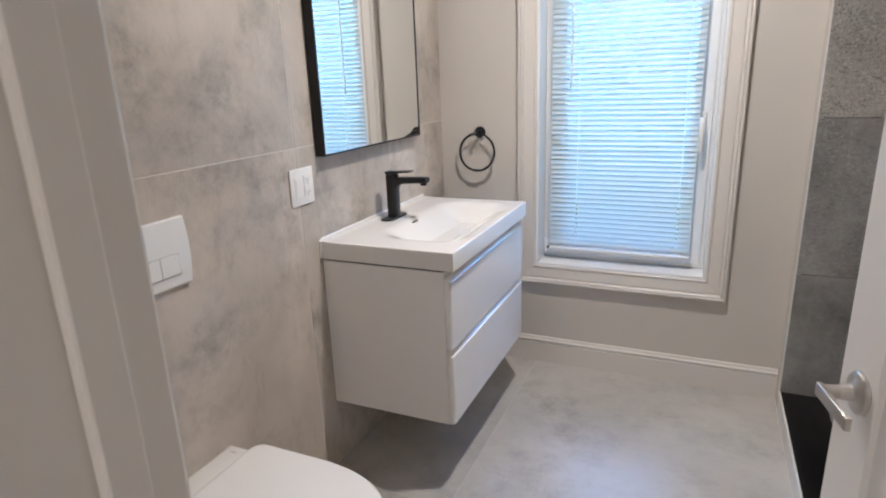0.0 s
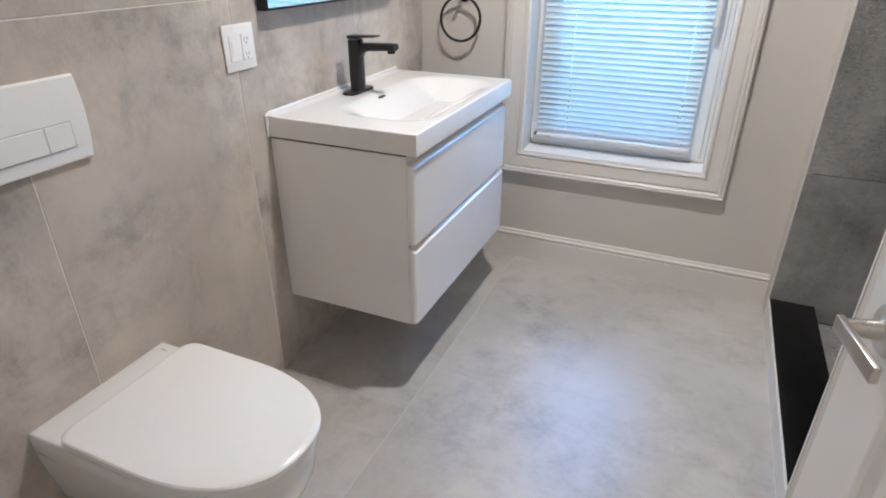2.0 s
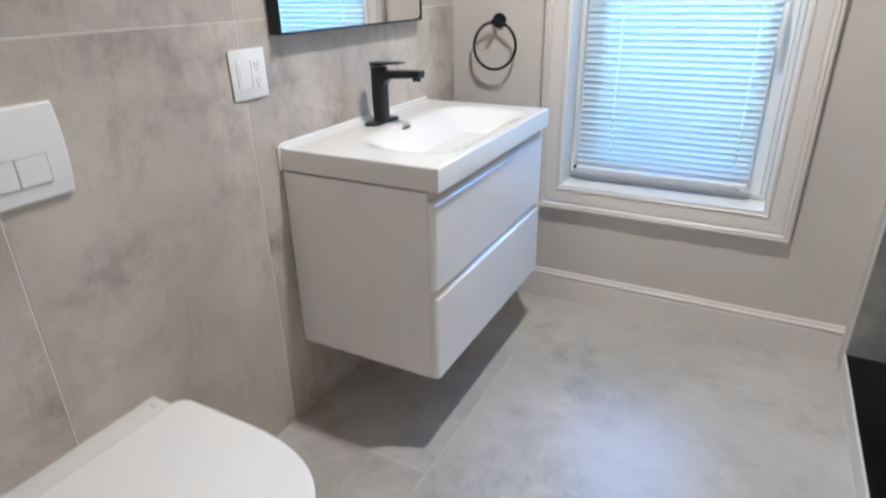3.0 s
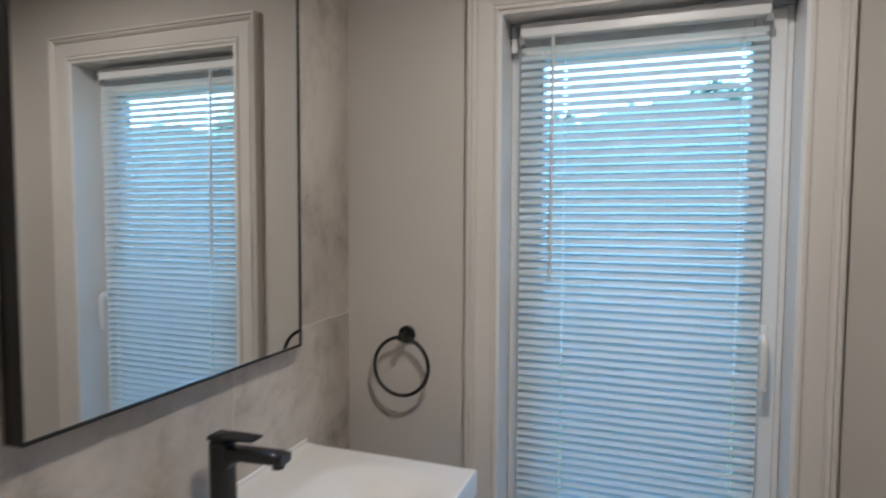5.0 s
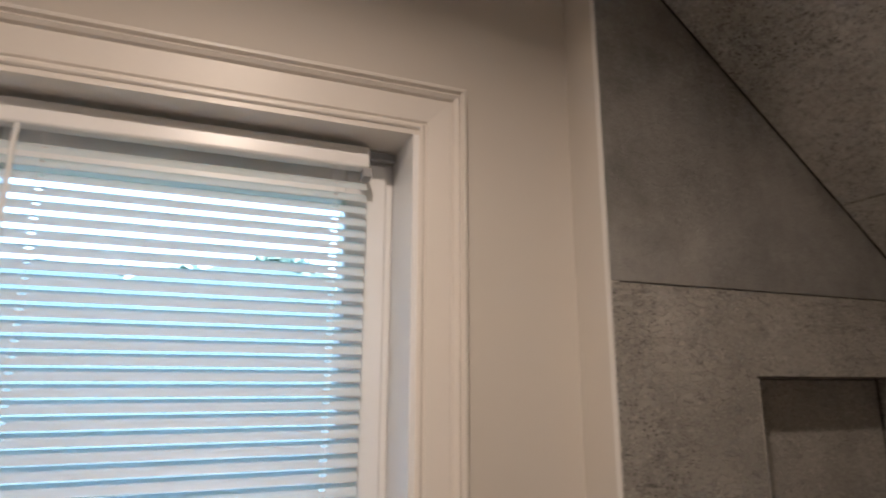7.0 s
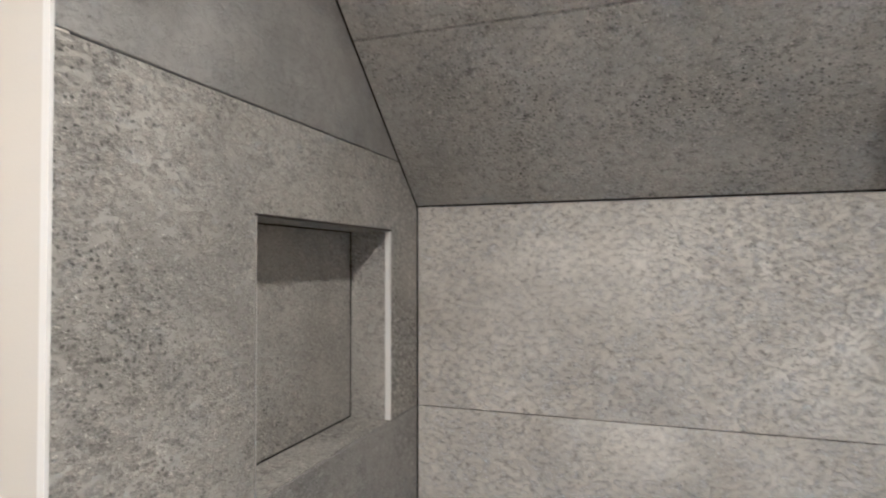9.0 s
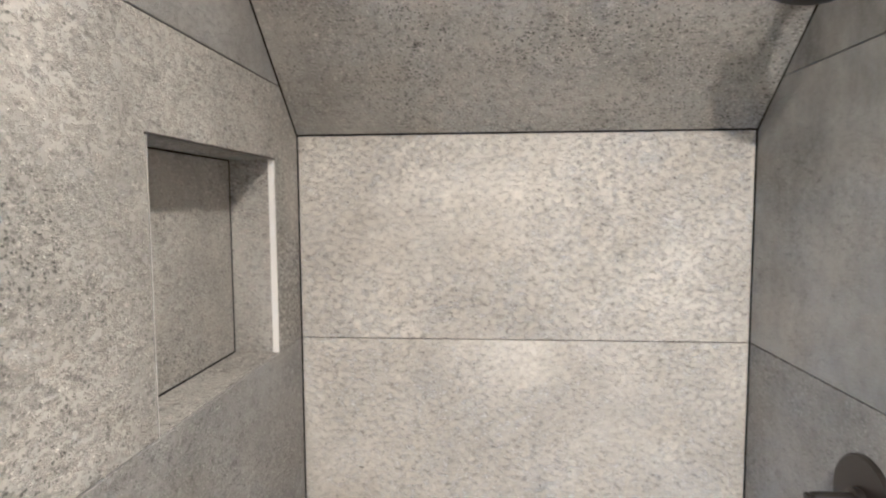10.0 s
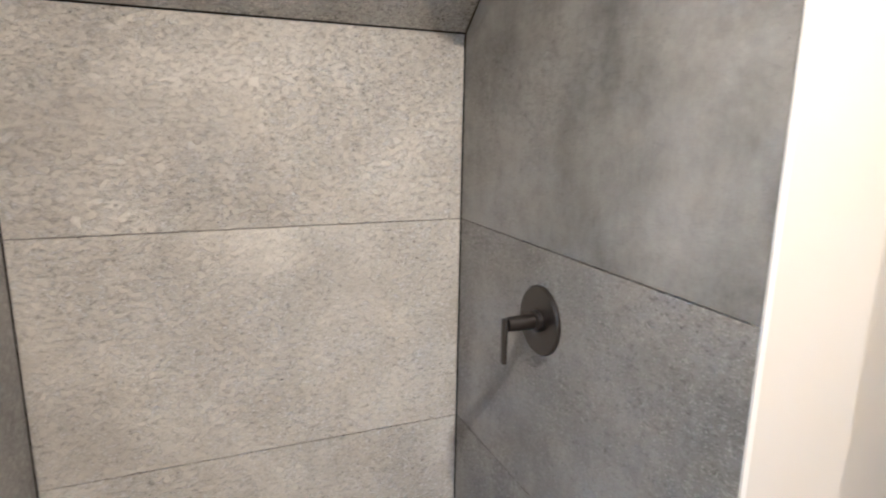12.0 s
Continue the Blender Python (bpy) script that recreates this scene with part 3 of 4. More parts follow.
# ---- vanity ----
def build_vanity():
    y0, y1 = 1.829, 2.621
    xa, xb = X_W + 0.002, -0.277
    v = thing("vanity_cabinet", (X_W, 2.225, 0.25), "wall-hung white gloss vanity cabinet with two drawers", "cabinet")
    z0_, z1_ = 0.250, 0.789
    t = 0.018
    groove = xb - 0.020
    zd = (0.499, 0.524, 0.757)
    for ya in (y0, y1 - t):
        part("side_panel", one_box(xa, groove - 0.0015, ya, ya + t, z0_, z1_, 0.001), LACQUER, v)
    part("shadow_gap", one_box(xa + 0.004, groove - 0.006, y0 + 0.005, y1 - 0.005, z1_ + 0.0002, 0.7962), GREY_SHADOW, v)
    part("base_panel", one_box(xa, groove - 0.003, y0 + t, y1 - t, z0_ + 0.002, z0_ + t), LACQUER, v)
    part("back_panel", one_box(xa, xa + 0.012, y0 + t, y1 - t, z0_ + t, z1_), LACQUER, v)
    r = 0.013
    arc = [math.pi / 2 * i / 7 for i in range(8)]

    def front_ring(inset, height):
        near = [(xb - r + (r - inset) * math.sin(a), y0 + r - (r - inset) * math.cos(a)) for a in arc]
        far = [(x, y0 + y1 - y) for x, y in reversed(near)]
        pts = [(groove, y0 + inset)] + near + far + [(groove, y1 - inset)]
        return [(x, y, height(x)) for x, y in pts]
    for lo, hi in ((z0_ + 0.001, zd[0]), (zd[1], zd[2])):
        # the top slopes up towards the back, as a finger pull
        rise = 0.012 / 0.020
        b = loft(bmesh.new(), [front_ring(0.003, lambda x: lo), front_ring(0.0, lambda x: lo + 0.003), front_ring(0.0, lambda x: hi + rise * (xb - x) - 0.0015), front_ring(0.002, lambda x: hi + rise * (xb - x))])
        dr = part("drawer_front", b, LACQUER, v, "gloss white drawer front with a bevelled finger pull", smooth=True)
        part("groove_back", one_box(groove - 0.014, groove - 0.004, y0 + t + 0.001, y1 - t - 0.001, hi - 0.004, min(hi + 0.040, z1_ - 0.001)), LACQUER, dr)
    return v


def build_basin():
    y0, y1 = 1.823, 2.625
    xa, xb = X_W + 0.001, -0.263
    zt, zb = 0.856, 0.7965
    s = thing("washbasin", (X_W, 2.225, 0.797), "white ceramic washbasin slab with a shallow rectangular bowl", "washbasin")
    b = bmesh.new()
    nx, ny = 44, 70
    cx, cy, hx_, hy_, rad = -0.448, 2.245, 0.172, 0.325, 0.13

    def height(x, y):
        qx, qy = abs(x - cx) - (hx_ - rad), abs(y - cy) - (hy_ - rad)
        d = math.hypot(max(qx, 0), max(qy, 0)) + min(max(qx, qy), 0) - rad
        k = min(max(-d / 0.165, 0), 1)
        k = k * k * (3 - 2 * k)
        floor_ = 0.064 * k
        edge = min(x - xa, xb - x, y - y0, y1 - y)
        lip = 0.004 * (1 - min(max((edge - 0.002) / 0.014, 0), 1)) if edge > 0.004 else 0.002
        back = 0.004 * max(0, 1 - (x - xa) / 0.03)
        return zt - floor_ + lip * 0.3 + back
    grid = []
    for i in range(nx + 1):
        row = []
        for j in range(ny + 1):
            x, y = xa + (xb - xa) * i / nx, y0 + (y1 - y0) * j / ny
            row.append(b.verts.new((x, y, height(x, y))))
        grid.append(row)
    for i in range(nx):
        for j in range(ny):
            b.faces.new((grid[i][j], grid[i + 1][j], grid[i + 1][j + 1], grid[i][j + 1]))
    rim = [grid[i][0] for i in range(nx + 1)] + [grid[nx][j] for j in range(1, ny + 1)] + [grid[i][ny] for i in range(nx - 1, -1, -1)] + [grid[0][j] for j in range(ny - 1, 0, -1)]
    low = [b.verts.new((p.co.x, p.co.y, zb)) for p in rim]
    n = len(rim)
    for i in range(n):
        j = (i + 1) % n
        b.faces.new((rim[i], low[i], low[j], rim[j]))
    b.faces.new(low[::-1])
    es = [e for e in b.edges if len(e.link_faces) == 2 and e.verts[0] in rim and e.verts[1] in rim]
    bmesh.ops.recalc_face_normals(b, faces=b.faces)
    bmesh.ops.bevel(b, geom=es, offset=0.004, segments=3, affect="EDGES", profile=0.5)
    ob = part("basin", b, CERAMIC, s)
    ob.data.shade_smooth()
    ob.data.set_sharp_from_angle(angle=radians(50))
    bead = sweep(bmesh.new(), [(X_W + 0.003, y0 - 0.001, zb), (X_W + 0.003, y0 - 0.001, zt), (X_W + 0.003, y0 + 0.012, zt + 0.006), (X_W + 0.003, y1, zt + 0.006)], 0.0055, 10)
    part("sealant_bead", bead, PLATE_PLASTIC, s, "white silicone bead along the wall", smooth=True)
    ov = bmesh.new()
    path = [(0.022 * math.cos(a), 0.0055 * math.sin(a)) for a in [2 * math.pi * i / 20 for i in range(20)]]
    loft(ov, [[(-0.580 + 0.90 * w + d, 2.207 + u, 0.8480 - 0.38 * w + e) for u, w in path] for d, e in ((-0.006, -0.005), (0.0020, 0.0015))])
    part("overflow_slot", ov, GREY_SHADOW, s, "dark overflow slot")
    dr = bmesh.new()
    tube(dr, (-0.448, 2.245, 0.7915), (-0.448, 2.245, 0.7955), 0.030, 0.027, 28)
    part("drain", dr, CERAMIC, s, "round white drain cover", smooth=True)
    return s


def build_faucet():
    fx, fy, z = -0.672, 2.212, 0.8575
    f = thing("basin_faucet", (fx, fy, z), "matt black single-lever basin faucet on the washbasin", "faucet")
    b = bmesh.new()
    stadium = [(math.cos(a), math.sin(a)) for a in [2 * math.pi * i / 36 for i in range(36)]]
    loft(b, [[(fx + r * c, fy + math.copysign(0.050, q) + r * q, z + h) for c, q in stadium] for r, h in ((0.026, 0.0), (0.026, 0.004), (0.0235, 0.006))])
    part("base_plate", b, MATT_BLACK, f, smooth=True)
    b = bmesh.new()

    def squircle(cx, cz, h, w=0.0225, d=0.0225):
        pts = []
        for i in range(28):
            a = 2 * math.pi * i / 28
            c, s = math.cos(a), math.sin(a)
            pts.append((cx + w * math.copysign(abs(c) ** 0.6, c), fy + d * math.copysign(abs(s) ** 0.6, s), h))
        return pts
    loft(b, [squircle(fx, 0, z + 0.005), squircle(fx, 0, z + 0.164), squircle(fx, 0, z + 0.167, 0.020, 0.020)])
    part("body", b, MATT_BLACK, f, smooth=True)
    b = bmesh.new()
    ring = []
    for x, zc, hh, hw in ((fx + 0.015, z + 0.128, 0.030, 0.0195), (fx + 0.028, z + 0.141, 0.0165, 0.0195), (fx + 0.05, z + 0.146, 0.0125, 0.0195), (fx + 0.130, z + 0.150, 0.0115, 0.0195), (fx + 0.149, z + 0.150, 0.0105, 0.0185)):
        pts = []
        for i in range(20):
            a = 2 * math.pi * i / 20
            c, s = math.cos(a), math.sin(a)
            pts.append((x, fy + hw * math.copysign(abs(c) ** 0.5, c), zc + hh * math.copysign(abs(s) ** 0.5, s)))
        ring.append(pts)
    loft(b, ring)
    sp = part("spout", b, MATT_BLACK, f, smooth=True)
    part("aerator", tube(bmesh.new(), (fx + 0.132, fy, z + 0.130), (fx + 0.132, fy, z + 0.142), 0.0125, sides=20), MATT_BLACK, sp, smooth=True)
    b = bmesh.new()
    box(b, fx - 0.021, fx + 0.021, fy - 0.021, fy + 0.021, z + 0.1695, z + 0.180, 0.003, 2)
    pts = [[(x, fy + w * sy, z + h + k) for sy, k in ((-1, 0), (1, 0), (1, t_), (-1, t_))] for x, w, h, t_ in ((fx + 0.012, 0.020, 0.174, 0.006), (fx + 0.05, 0.019, 0.176, 0.005), (fx + 0.084, 0.018, 0.178, 0.004))]
    loft(b, pts)
    part("lever", b, MATT_BLACK, f, smooth=True)
    return f


build_vanity()
build_basin()
build_faucet()


# ---- mirror ----
def build_mirror():
    y0, y1, za, zb, xf = 1.848, 2.560, 1.138, 2.045, -0.714
    m = thing("wall_mirror", (X_W, 2.2, za), "rectangular wall mirror in a thin black metal frame", "mirror")
    w = 0.006
    for nm, q in (("frame_side", (y0, y0 + w, za, zb)), ("frame_side", (y1 - w, y1, za, zb)), ("frame_rail", (y0 + w, y1 - w, za, za + w)), ("frame_rail", (y0 + w, y1 - w, zb - w, zb))):
        part(nm, one_box(X_W + 0.0005, xf, *q, bevel=0.0008), MATT_BLACK, m)
    part("glass", one_box(xf - 0.010, xf - 0.003, y0 + w, y1 - w, za + w, zb - w), MIRROR, m, "silvered mirror glass")
    part("backing", one_box(X_W + 0.002, xf - 0.0105, y0 + w, y1 - w, za + w, zb - w), GREY_SHADOW, m)
    return m


build_mirror()


# ---- towel ring ----
def build_ring():
    cx, cz = -0.554, 1.122
    r = thing("towel_ring", (cx, Y_WIN, cz), "round matt black towel ring on the painted wall", "towel ring")
    b = bmesh.new()
    loft(b, [[(cx + q * math.cos(a), Y_WIN - o, cz + q * math.sin(a)) for a in ring_pts] for o, q in ((0.0003, 0.026), (0.009, 0.026), (0.011, 0.024))])
    part("rose", b, MATT_BLACK, r, smooth=True)
    part("post", tube(bmesh.new(), (cx, Y_WIN - 0.010, cz), (cx, Y_WIN - 0.060, cz), 0.0095), MATT_BLACK, r, smooth=True)
    b = bmesh.new()
    R = 0.085
    sweep(b, [(cx - 0.004 + R * math.sin(a), Y_WIN - 0.039 + 0.004 * math.cos(a), cz - 0.004 - R + R * math.cos(a)) for a in [2 * math.pi * i / 64 for i in range(64)]], 0.0055, 12, True)
    part("ring", b, MATT_BLACK, r, smooth=True)
    return r


build_ring()


# ---- toilet, flush plate, outlet ----
def d_outline(xb, xf, yc, half, z, straight=0.42, n=26, power=2.3, corner=0.0):
    """A D-shaped outline: flat at the wall side xb, rounded at the front xf; 'corner' rounds the two corners at the back."""
    xs = xb + (xf - xb) * straight
    turn = [math.pi / 2 * i / 6 for i in range(7)]
    pts = [(xb + corner * (1 - math.sin(a)), yc - half + corner * (1 - math.cos(a)), z) for a in reversed(turn)] if corner else [(xb, yc - half, z)]
    for i in range(n + 1):
        a = -math.pi / 2 + math.pi * i / n
        c, s = math.cos(a), math.sin(a)
        pts.append((xs + (xf - xs) * abs(c) ** (2 / power), yc + half * math.copysign(abs(s) ** (2 / power), s), z))
    pts += [(xb + corner * (1 - math.sin(a)), yc + half - corner * (1 - math.cos(a)), z) for a in turn] if corner else [(xb, yc + half, z)]
    return pts


def build_toilet():
    yc = 1.143
    t = thing("wall_hung_toilet", (X_W, yc, 0.07), "white wall-hung toilet with its lid closed", "toilet")
    b = bmesh.new()
    loft(b, [d_outline(X_W + 0.001, xf, yc, h, z, st) for xf, h, z, st in (
        (-0.44, 0.085, 0.075, 0.3), (-0.39, 0.115, 0.085, 0.3), (-0.315, 0.140, 0.13, 0.35), (-0.24, 0.161, 0.21, 0.4), (-0.200, 0.173, 0.30, 0.42), (-0.190, 0.178, 0.36, 0.42), (-0.188, 0.178, 0.386, 0.42), (-0.191, 0.175, 0.3915, 0.42))])
    bowl = part("bowl", b, CERAMIC, t, smooth=True)
    part("rear_block", box(bmesh.new(), X_W + 0.0008, -0.640, yc - 0.177, yc + 0.177, 0.335, 0.394, 0.007, 3), CERAMIC, t, smooth=True)
    b = bmesh.new()
    loft(b, [d_outline(-0.632, xf, yc, h, z, corner=0.03) for xf, h, z in ((-0.190, 0.173, 0.3945), (-0.187, 0.176, 0.398), (-0.187, 0.176, 0.402), (-0.190, 0.173, 0.4045))])
    part("seat", b, SEAT_PLASTIC, t, smooth=True)
    b = bmesh.new()
    loft(b, [d_outline(xb_, xf, yc, h, z, corner=0.032) for xb_, xf, h, z in ((-0.650, -0.183, 0.176, 0.4075), (-0.653, -0.178, 0.181, 0.411), (-0.653, -0.178, 0.181, 0.420), (-0.650, -0.182, 0.178, 0.4235), (-0.643, -0.193, 0.169, 0.4252))])
    part("lid", b, SEAT_PLASTIC, t, smooth=True)
    for y in (yc - 0.09, yc + 0.09):
        part("hinge", tube(bmesh.new(), (-0.648, y - 0.03, 0.402), (-0.648, y + 0.03, 0.402), 0.0085), SEAT_PLASTIC, t, smooth=True)
    part("maker_mark", one_box(-0.728, -0.706, yc + 0.148, yc + 0.151, 0.3941, 0.3944), GREY_CLIP, t, "small grey mark")
    return t


def build_flush_plate():
    y0, y1, za, zb = 1.024, 1.272, 0.904, 1.071
    p = thing("flush_plate", (X_W, 1.148, za), "white dual-button flush plate on the tiled wall", "flush plate")
    b = bmesh.new()
    n = 14
    # slightly bowed face; the sides are a touch curved
    rings = []
    for off, inset in ((0.0006, 0.0), (0.009, 0.0), (0.012, 0.003)):
        ring = []
        for k in range(n + 1):
            f = k / n
            ring.append((X_W + off + 0.004 * math.sin(math.pi * f) * (off > 0.001), y0 + inset - 0.004 * math.sin(math.pi * f), za + inset + (zb - za - 2 * inset) * f))
        for k in range(n + 1):
            f = 1 - k / n
            ring.append((X_W + off + 0.004 * math.sin(math.pi * f) * (off > 0.001), y1 - inset + 0.004 * math.sin(math.pi * f), za + inset + (zb - za - 2 * inset) * f))
        rings.append(ring)
    vs = [[b.verts.new(q) for q in r] for r in rings]
    m = len(vs[0])
    for r, s in zip(vs, vs[1:]):
        for i in range(m):
            b.faces.new((r[i], r[(i + 1) % m], s[(i + 1) % m], s[i]))
    top = vs[-1]
    for k in range(n):
        b.faces.new((top[k], top[k + 1], top[m - 2 - k], top[m - 1 - k]))
    body = part("plate", b, PLATE_PLASTIC, p)
    part("button_slot", one_box(X_W + 0.0140, X_W + 0.0160, 1.071, 1.237, 0.9335, 0.9865), GREY_CLIP, p)
    for ya, yb in ((1.0725, 1.1800), (1.1818, 1.2355)):
        part("button", box(bmesh.new(), X_W + 0.0145, X_W + 0.0178, ya, yb, 0.935, 0.985, 0.0015, 2), PLATE_PLASTIC, p)
    return p


def build_outlet():
    y0, y1, za, zb = 1.697, 1.813, 0.997, 1.114
    o = thing("wall_outlet", (X_W, 1.755, za), "white two-gang wall plate with rocker switch and outlet", "wall outlet")
    part("plate", box(bmesh.new(), X_W + 0.0005, X_W + 0.0065, y0, y1, za, zb, 0.003, 2), PLATE_PLASTIC, o, smooth=True)
    zc = (za + zb) / 2
    for yc in (1.732, 1.778):
        part("insert_gap", one_box(X_W + 0.006, X_W + 0.0068, yc - 0.0172, yc + 0.0172, zc - 0.0342, zc + 0.0342), PLATE_PLASTIC, o)
        ins = part("insert", box(bmesh.new(), X_W + 0.006, X_W + 0.0085, yc - 0.0163, yc + 0.0163, zc - 0.0333, zc + 0.0333, 0.0008), PLATE_PLASTIC, o)
        if yc < 1.75:
            part("slider", one_box(X_W + 0.0082, X_W + 0.0098, yc - 0.010, yc - 0.006, zc - 0.020, zc + 0.020), PLATE_PLASTIC, ins)
        else:
            for dz in (-0.019, 0.019):
                for dy in (-0.0055, 0.0055):
                    part("slot", one_box(X_W + 0.0083, X_W + 0.0088, yc + dy - 0.0008, yc + dy + 0.0008, zc + dz - 0.003, zc + dz + 0.005), GREY_SHADOW, ins)
                part("slot", tube(bmesh.new(), (X_W + 0.0083, yc, zc + dz - 0.009), (X_W + 0.0088, yc, zc + dz - 0.009), 0.0022, sides=10), GREY_SHADOW, ins)
        for dz in (-0.048, 0.048):
            part("screw", tube(bmesh.new(), (X_W + 0.006, yc, zc + dz), (X_W + 0.0070, yc, zc + dz), 0.0028, sides=12), PLATE_PLASTIC, o)
    return o


build_toilet()
build_flush_plate()
build_outlet()


# ---- shower fittings ----
def build_valve():
    cx, cz = 1.286, 1.027
    v = thing("shower_valve", (cx, Y_V, cz), "round gunmetal shower valve with a lever handle", "shower valve")
    b = bmesh.new()
    loft(b, [[(cx + r * math.cos(a), Y_V + o, cz + r * math.sin(a)) for a in ring_pts] for o, r in ((0.0003, 0.077), (0.006, 0.077), (0.009, 0.074))])
    part("escutcheon", b, GUNMETAL, v, smooth=True)
    b = bmesh.new()
    loft(b, [[(cx + r * math.cos(a), Y_V + o, cz + r * math.sin(a)) for a in ring_pts] for o, r in ((0.008, 0.024), (0.020, 0.024), (0.022, 0.0165), (0.066, 0.0165), (0.082, 0.0155), (0.0835, 0.014))])
    k = part("knob", b, GUNMETAL, v, smooth=True)
    part("lever", box(bmesh.new(), cx - 0.0085, cx + 0.0085, Y_V + 0.0845, Y_V + 0.0935, cz - 0.088, cz + 0.013, 0.003, 2), GUNMETAL, k, smooth=True)
    return v


def build_shower_head():
    cx, cy, z = 1.355, 1.812, 1.854
    s = thing("wall_shower", (cx, Y_V, z), "round black shower head on a short wall arm", "shower head")
    tilt = Matrix.Translation((cx, cy, z)) @ pose(0, 0, 0, 16, 0, 0)
    b = bmesh.new()
    loft(b, [[tilt @ Vector((r * math.cos(a), r * math.sin(a), h)) for a in ring_pts] for r, h in ((0.062, 0.0), (0.066, 0.002), (0.066, 0.010), (0.042, 0.020), (0.018, 0.034), (0.014, 0.045))])
    part("spray_head", b, MATT_BLACK, s, smooth=True)
    tip = tilt @ Vector((0, 0, 0.044))
    arm = [(cx, Y_V + 0.004, z + 0.085), (cx, Y_V + 0.060, z + 0.083), (cx, Y_V + 0.082, z + 0.070), tuple(tip)]
    part("arm", sweep(bmesh.new(), arm, 0.010, 14), MATT_BLACK, s, smooth=True)
    part("flange", tube(bmesh.new(), (cx, Y_V + 0.0003, z + 0.085), (cx, Y_V + 0.008, z + 0.085), 0.028, 0.024, 28), MATT_BLACK, s, smooth=True)
    return s


build_valve()
build_shower_head()


# ---- outside the window ----
setting("ground", one_box(-200, 200, -200, 400, -0.9, -0.6), EARTH, "grassy ground outside", "ground")


def build_tree(x, y, tall, seed):
    rng = random.Random(seed)
    t = thing("tree", (x, y, -0.6), "leafy green tree outside the window", "tree", "trees outside")
    b = bmesh.new()
    sweep(b, [(x, y, -0.6), (x + 0.1, y, tall * 0.3), (x, y + 0.1, tall * 0.75)], 0.14, 8)
    for k in range(7):
        a, h = rng.uniform(0, 6.28), tall * rng.uniform(0.2, 0.6)
        tube(b, (x, y, h), (x + 1.2 * math.cos(a), y + 1.2 * math.sin(a), h + 0.9), 0.07, 0.02, 7)
    part("trunk", b, BARK, t)
    b = bmesh.new()
    for k in range(4200):
        a, h = rng.uniform(0, 6.28), rng.random()
        r = (0.5 + 1.7 * math.sin(math.pi * min(1, 0.15 + 0.85 * h)) * (0.75 + 0.25 * math.sin(3 * a + 5 * h + seed))) * math.sqrt(rng.random())
        c = Vector((x + r * math.cos(a), y + r * math.sin(a), 0.1 + (tall - 0.1) * h + rng.uniform(-0.2, 0.2)))
        u = Vector((rng.gauss(0, 1), rng.gauss(0, 1), rng.gauss(0, 1))).normalized() * rng.uniform(0.13, 0.26)
        w = u.orthogonal().normalized() * u.length * 0.6
        b.faces.new([b.verts.new(c + q) for q in (-u, w, u, -w)])
    me = bpy.data.meshes.new("crown")
    bmesh.ops.translate(b, vec=(-x, -y, 0.6), verts=b.verts)
    b.to_mesh(me)
    b.free()
    me.materials.append(LEAF)
    ob = new("crown", me)
    ob.parent = t
    return t


for x, y, tall, seed in ((-6.5, 14.0, 4.0, 6), (-4.2, 13.0, 3.9, 1), (-2.2, 14.5, 3.4, 2), (-0.4, 13.2, 3.3, 7), (1.2, 13.8, 3.8, 3), (3.0, 13.0, 3.5, 4), (5.0, 14.2, 3.9, 5), (7.2, 13.2, 4.2, 8)):
    build_tree(x, y, tall, seed)


# emissive sheet in place of the daylit far garden below the tree tops
garden_glow = Mat("glowing_garden_backdrop", 1.0)
hv = garden_glow.coords((1, 1, 1.6))
garden_glow.colour((0.05, 0.07, 0.07))
garden_glow.link(garden_glow.mix(garden_glow.noise(hv, 0.7, 6), (0.50, 0.76, 0.90), (0.66, 0.86, 0.86)), garden_glow.b.inputs["Emission Color"])
garden_glow.b.inputs["Emission Strength"].default_value = 0.044
rng = random.Random(11)
bm = bmesh.new()
row = []
for k in range(241):
    x = -18 + 36 * k / 240
    h = 2.92 + 0.10 * math.sin(x * 1.1) + 0.07 * math.sin(x * 2.9 + 1) + rng.uniform(-0.05, 0.05)
    row.append((bm.verts.new((x, 9.6, -0.6)), bm.verts.new((x, 9.6, h))))
for (a, b_), (c, d) in zip(row, row[1:]):
    bm.faces.new((a, c, d, b_))
setting("backdrop", bm, garden_glow.m, "glowing pale blue-green backdrop in place of the garden outside the window", "backdrop")


# ---- tiles, piece by piece ----
G = 0.0011   # half a joint


def rect(a0, a1, b0, b1):
    return [(a0 + G, b0 + G), (a1 - G, b0 + G), (a1 - G, b1 - G), (a0 + G, b1 - G)]


def tile(outline, at, thick, axis, material, parent, name="tile"):
    b = prism(outline, at, thick, axis)
    return part(name, b, material, parent)


# wall behind basin and toilet: 0.6 x 1.2 upright
ys = [-0.06, 0.54, 1.141, 1.742, 2.342, Y_WIN]
zs = [0.0, 1.177, 2.36, CEIL]
for ya, yb in zip(ys, ys[1:]):
    for za, zb in zip(zs, zs[1:]):
        if yb <= 0.6 and ya < 0.5:
            ya_ = Y_D + 0.001
            if yb - ya_ < 0.02:
                continue
        else:
            ya_ = max(ya, Y_D + 0.001)
        tile(rect(ya_, yb, za, zb), X_W, -0.0095, "x", LIGHT_TILE, wall_west)

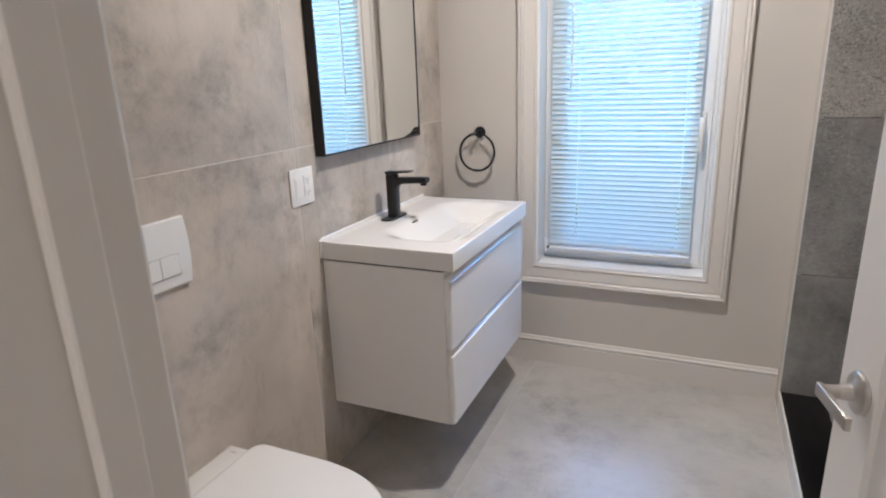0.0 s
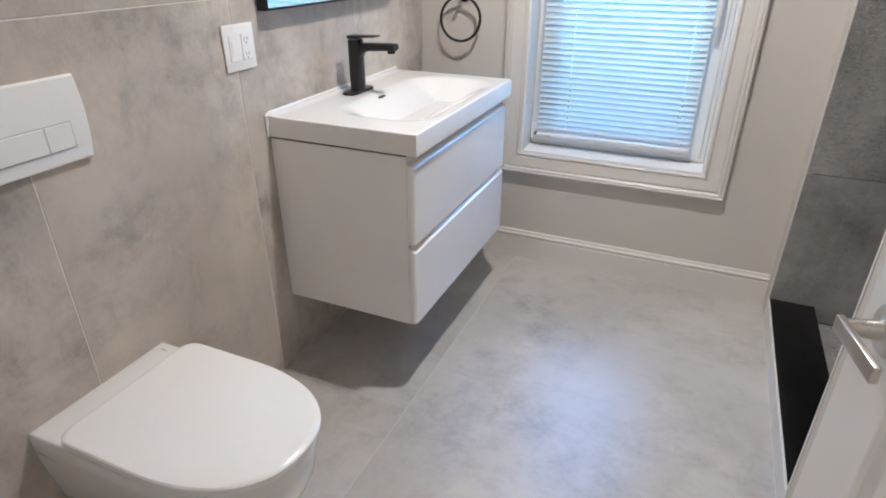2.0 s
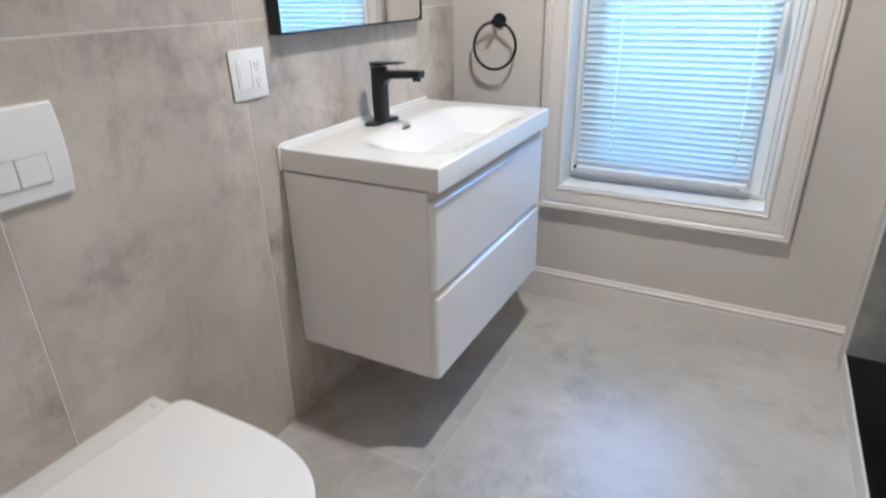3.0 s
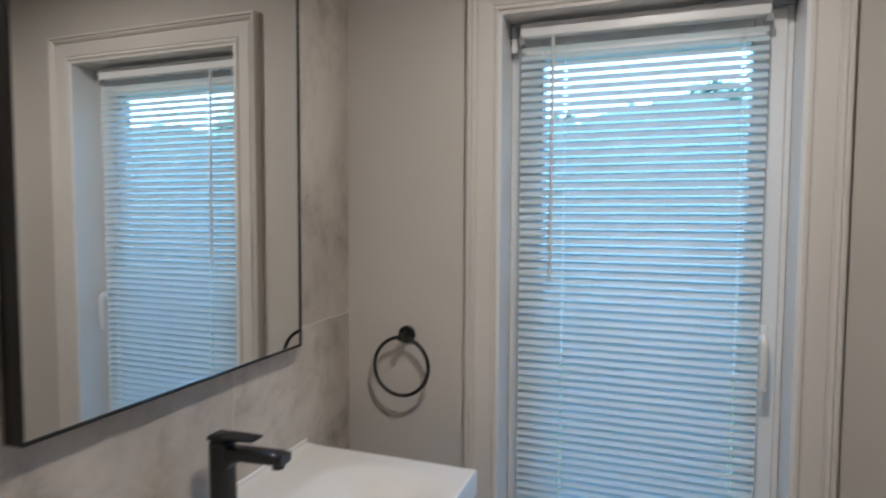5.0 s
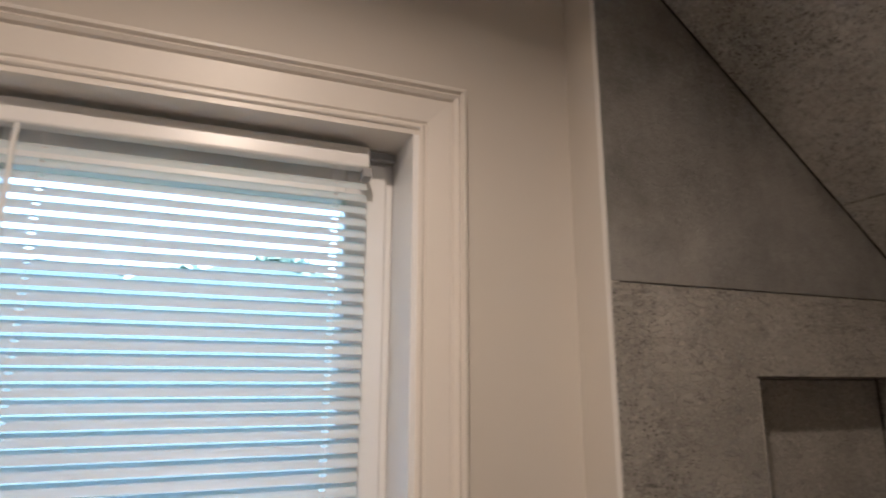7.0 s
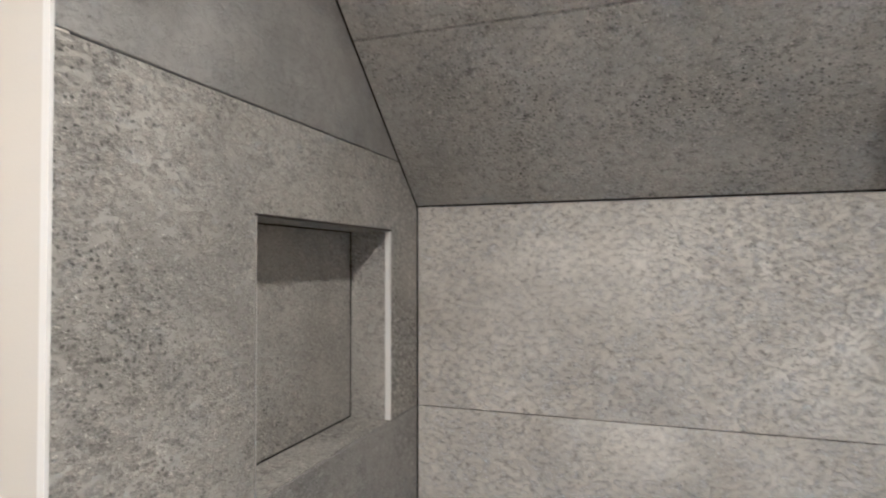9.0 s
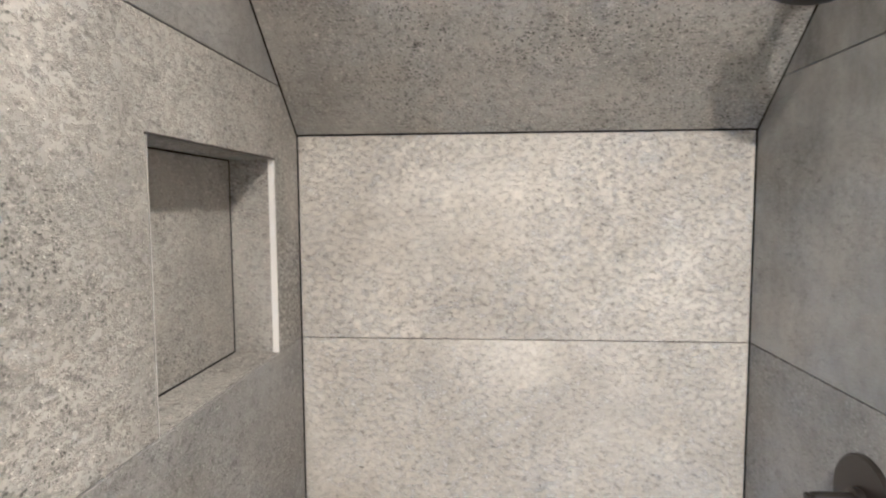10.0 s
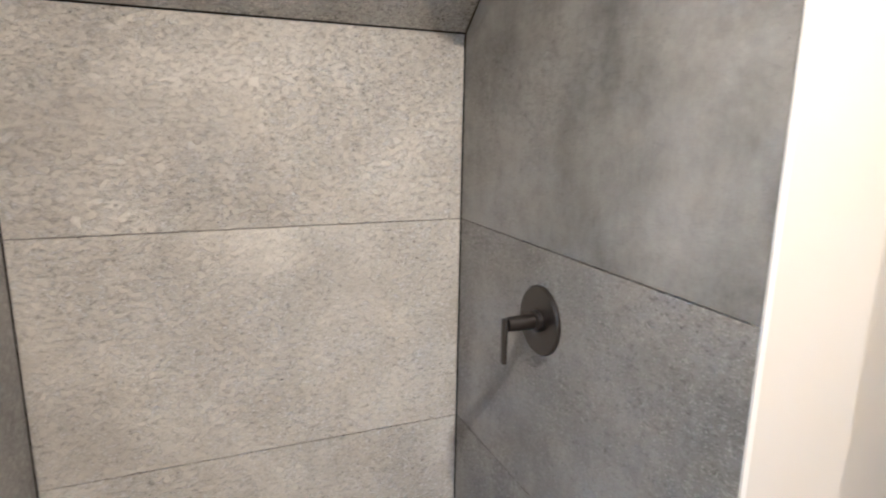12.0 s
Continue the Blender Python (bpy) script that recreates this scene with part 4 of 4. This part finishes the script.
# floor: a 0.48 strip along the wall, wide tiles beside it
for (xa, xb), cuts in (((X_W + 0.001, -0.272), (-0.67, 0.535, 1.735, Y_WIN)), ((-0.272, X_SH - 0.001), (-0.67, -0.07, 1.13, Y_WIN))):
    for ya, yb in zip(cuts, cuts[1:]):
        tile(rect(xa, xb, ya, yb), 0.0, -0.0115, "z", FLOOR_TILE, floor)

# shower walls
zj = [0.016, 0.592, 1.185, 1.767]
NX0, NX1, NZ0, NZ1 = 1.091, 1.560, 1.187, 1.605
XS = X_SH + 0.0015


def x_at(z):
    return X_B - (z - Z_B) / SLOPE


top = CEIL + 0.01
niche_rows = [rect(XS, X_B, zj[0], zj[1]), rect(XS, X_B, zj[1], zj[2]),
              [(XS, zj[2] + G), (NX0, zj[2] + G), (NX0, NZ1), (NX1, NZ1), (NX1, zj[2] + G), (X_B - G, zj[2] + G), (X_B - G, Z_B - 0.002), (x_at(zj[3]) - 0.003, zj[3] - G), (XS, zj[3] - G)],
              [(XS, zj[3] + G), (x_at(zj[3]) - 0.005, zj[3] + G), (x_at(top) - 0.005, top), (XS, top)]]
for o, m in zip(niche_rows, (SMOOTH_TILE, MID_TILE, SHADED_PEBBLE_TILE, SMOOTH_TILE)):
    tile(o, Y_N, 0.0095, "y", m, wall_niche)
XV = X_SV + 0.0015
valve_rows = [rect(XV, X_B, zj[0], zj[1]), rect(XV, X_B, zj[1], zj[2]),
              [(XV, zj[2] + G), (X_B - G, zj[2] + G), (X_B - G, Z_B - 0.002), (x_at(zj[3]) - 0.003, zj[3] - G), (XV, zj[3] - G)],
              [(XV, zj[3] + G), (x_at(zj[3]) - 0.005, zj[3] + G), (x_at(top) - 0.005, top), (XV, top)]]
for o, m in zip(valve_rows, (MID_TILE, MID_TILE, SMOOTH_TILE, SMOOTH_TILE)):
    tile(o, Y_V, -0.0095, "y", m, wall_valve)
# back wall: lamplight is put into the lighter tile colour
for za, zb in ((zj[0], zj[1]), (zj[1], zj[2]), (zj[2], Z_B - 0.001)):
    tile(rect(Y_V + 0.002, Y_N - 0.002, za, zb), X_B, 0.0095, "x", LIT_COARSE_TILE, wall_back)
for xa, xb in ((0.933, 1.33), (1.33, X_B - 0.001)):
    for ya, yb in ((Y_V + 0.001, 2.24), (2.24, Y_N - 0.001)):
        tile(rect(xa, xb, ya, yb), 0.016, -0.011, "z", MID_TILE, shower_floor)

# backing behind the tiles round the niche, niche lining, edge trims
YB = 2.868
back = [(X_SH + 0.0215, 0.0), (NX0 - 0.011, 0.0), (NX0 - 0.011, NZ1 + 0.011), (NX1 + 0.011, NZ1 + 0.011), (NX1 + 0.011, 0.0), (X_B + 0.009, 0.0), (X_B + 0.009, Z_B), (X_SH + 0.0215, slope_z(X_SH))]
part("backing", prism(back, Y_N + 0.0105, 0.110, "y", 0.0), GROUT_DARK, wall_niche)
part("backing", one_box(NX0 - 0.0108, NX1 + 0.0108, Y_N + 0.0105, YB + 0.02, 0.0, NZ0 - 0.012), GROUT_DARK, wall_niche)
tile(rect(NX0 + 0.0016, NX1 - 0.0016, NZ0 + 0.0012, NZ1 - 0.0012), YB, 0.0095, "y", SHADED_PEBBLE_TILE, wall_niche, "niche_tile")
part("niche_tile", one_box(NX0 - 0.010, NX0, Y_N + 0.006, YB - 0.0012, NZ0, NZ1), SHADED_PEBBLE_TILE, wall_niche)
part("niche_tile", one_box(NX1, NX1 + 0.010, Y_N + 0.006, YB - 0.0012, NZ0, NZ1), SHADED_PEBBLE_TILE, wall_niche)
part("niche_tile", one_box(NX0 - 0.010, NX1 + 0.010, Y_N + 0.006, YB - 0.0012, NZ1 + 0.0002, NZ1 + 0.010), SHADED_PEBBLE_TILE, wall_niche)
part("niche_tile", one_box(NX0 - 0.010, NX1 + 0.010, Y_N + 0.006, YB - 0.0012, NZ0 - 0.0115, NZ0 - 0.0002), SHADED_PEBBLE_TILE, wall_niche)
E = 0.0035
part("niche_trim", one_box(NX0 - 0.0014, NX0 + 0.0006, Y_N - 0.0012, Y_N + 0.008, NZ0, NZ1), ALU, wall_niche)
part("niche_trim", one_box(NX1 - 0.0006, NX1 + E, Y_N - 0.0012, Y_N + 0.012, NZ0, NZ1 + E), EDGE_TRIM, wall_niche)
part("niche_trim", one_box(NX0 - E, NX1 + E, Y_N - 0.0014, Y_N + 0.008, NZ1 - 0.0006, NZ1 + E), GUNMETAL, wall_niche)
for yy, w in ((Y_N, wall_niche), (Y_V, wall_valve)):
    s = 1 if yy == Y_N else -1
    xe = X_SH if s > 0 else X_SV
    part("edge_trim", one_box(xe - 0.0022, xe + 0.0022, *sorted((yy - s * 0.0012, yy + s * 0.009)), 0.083, CEIL - 0.002), EDGE_TRIM, w)
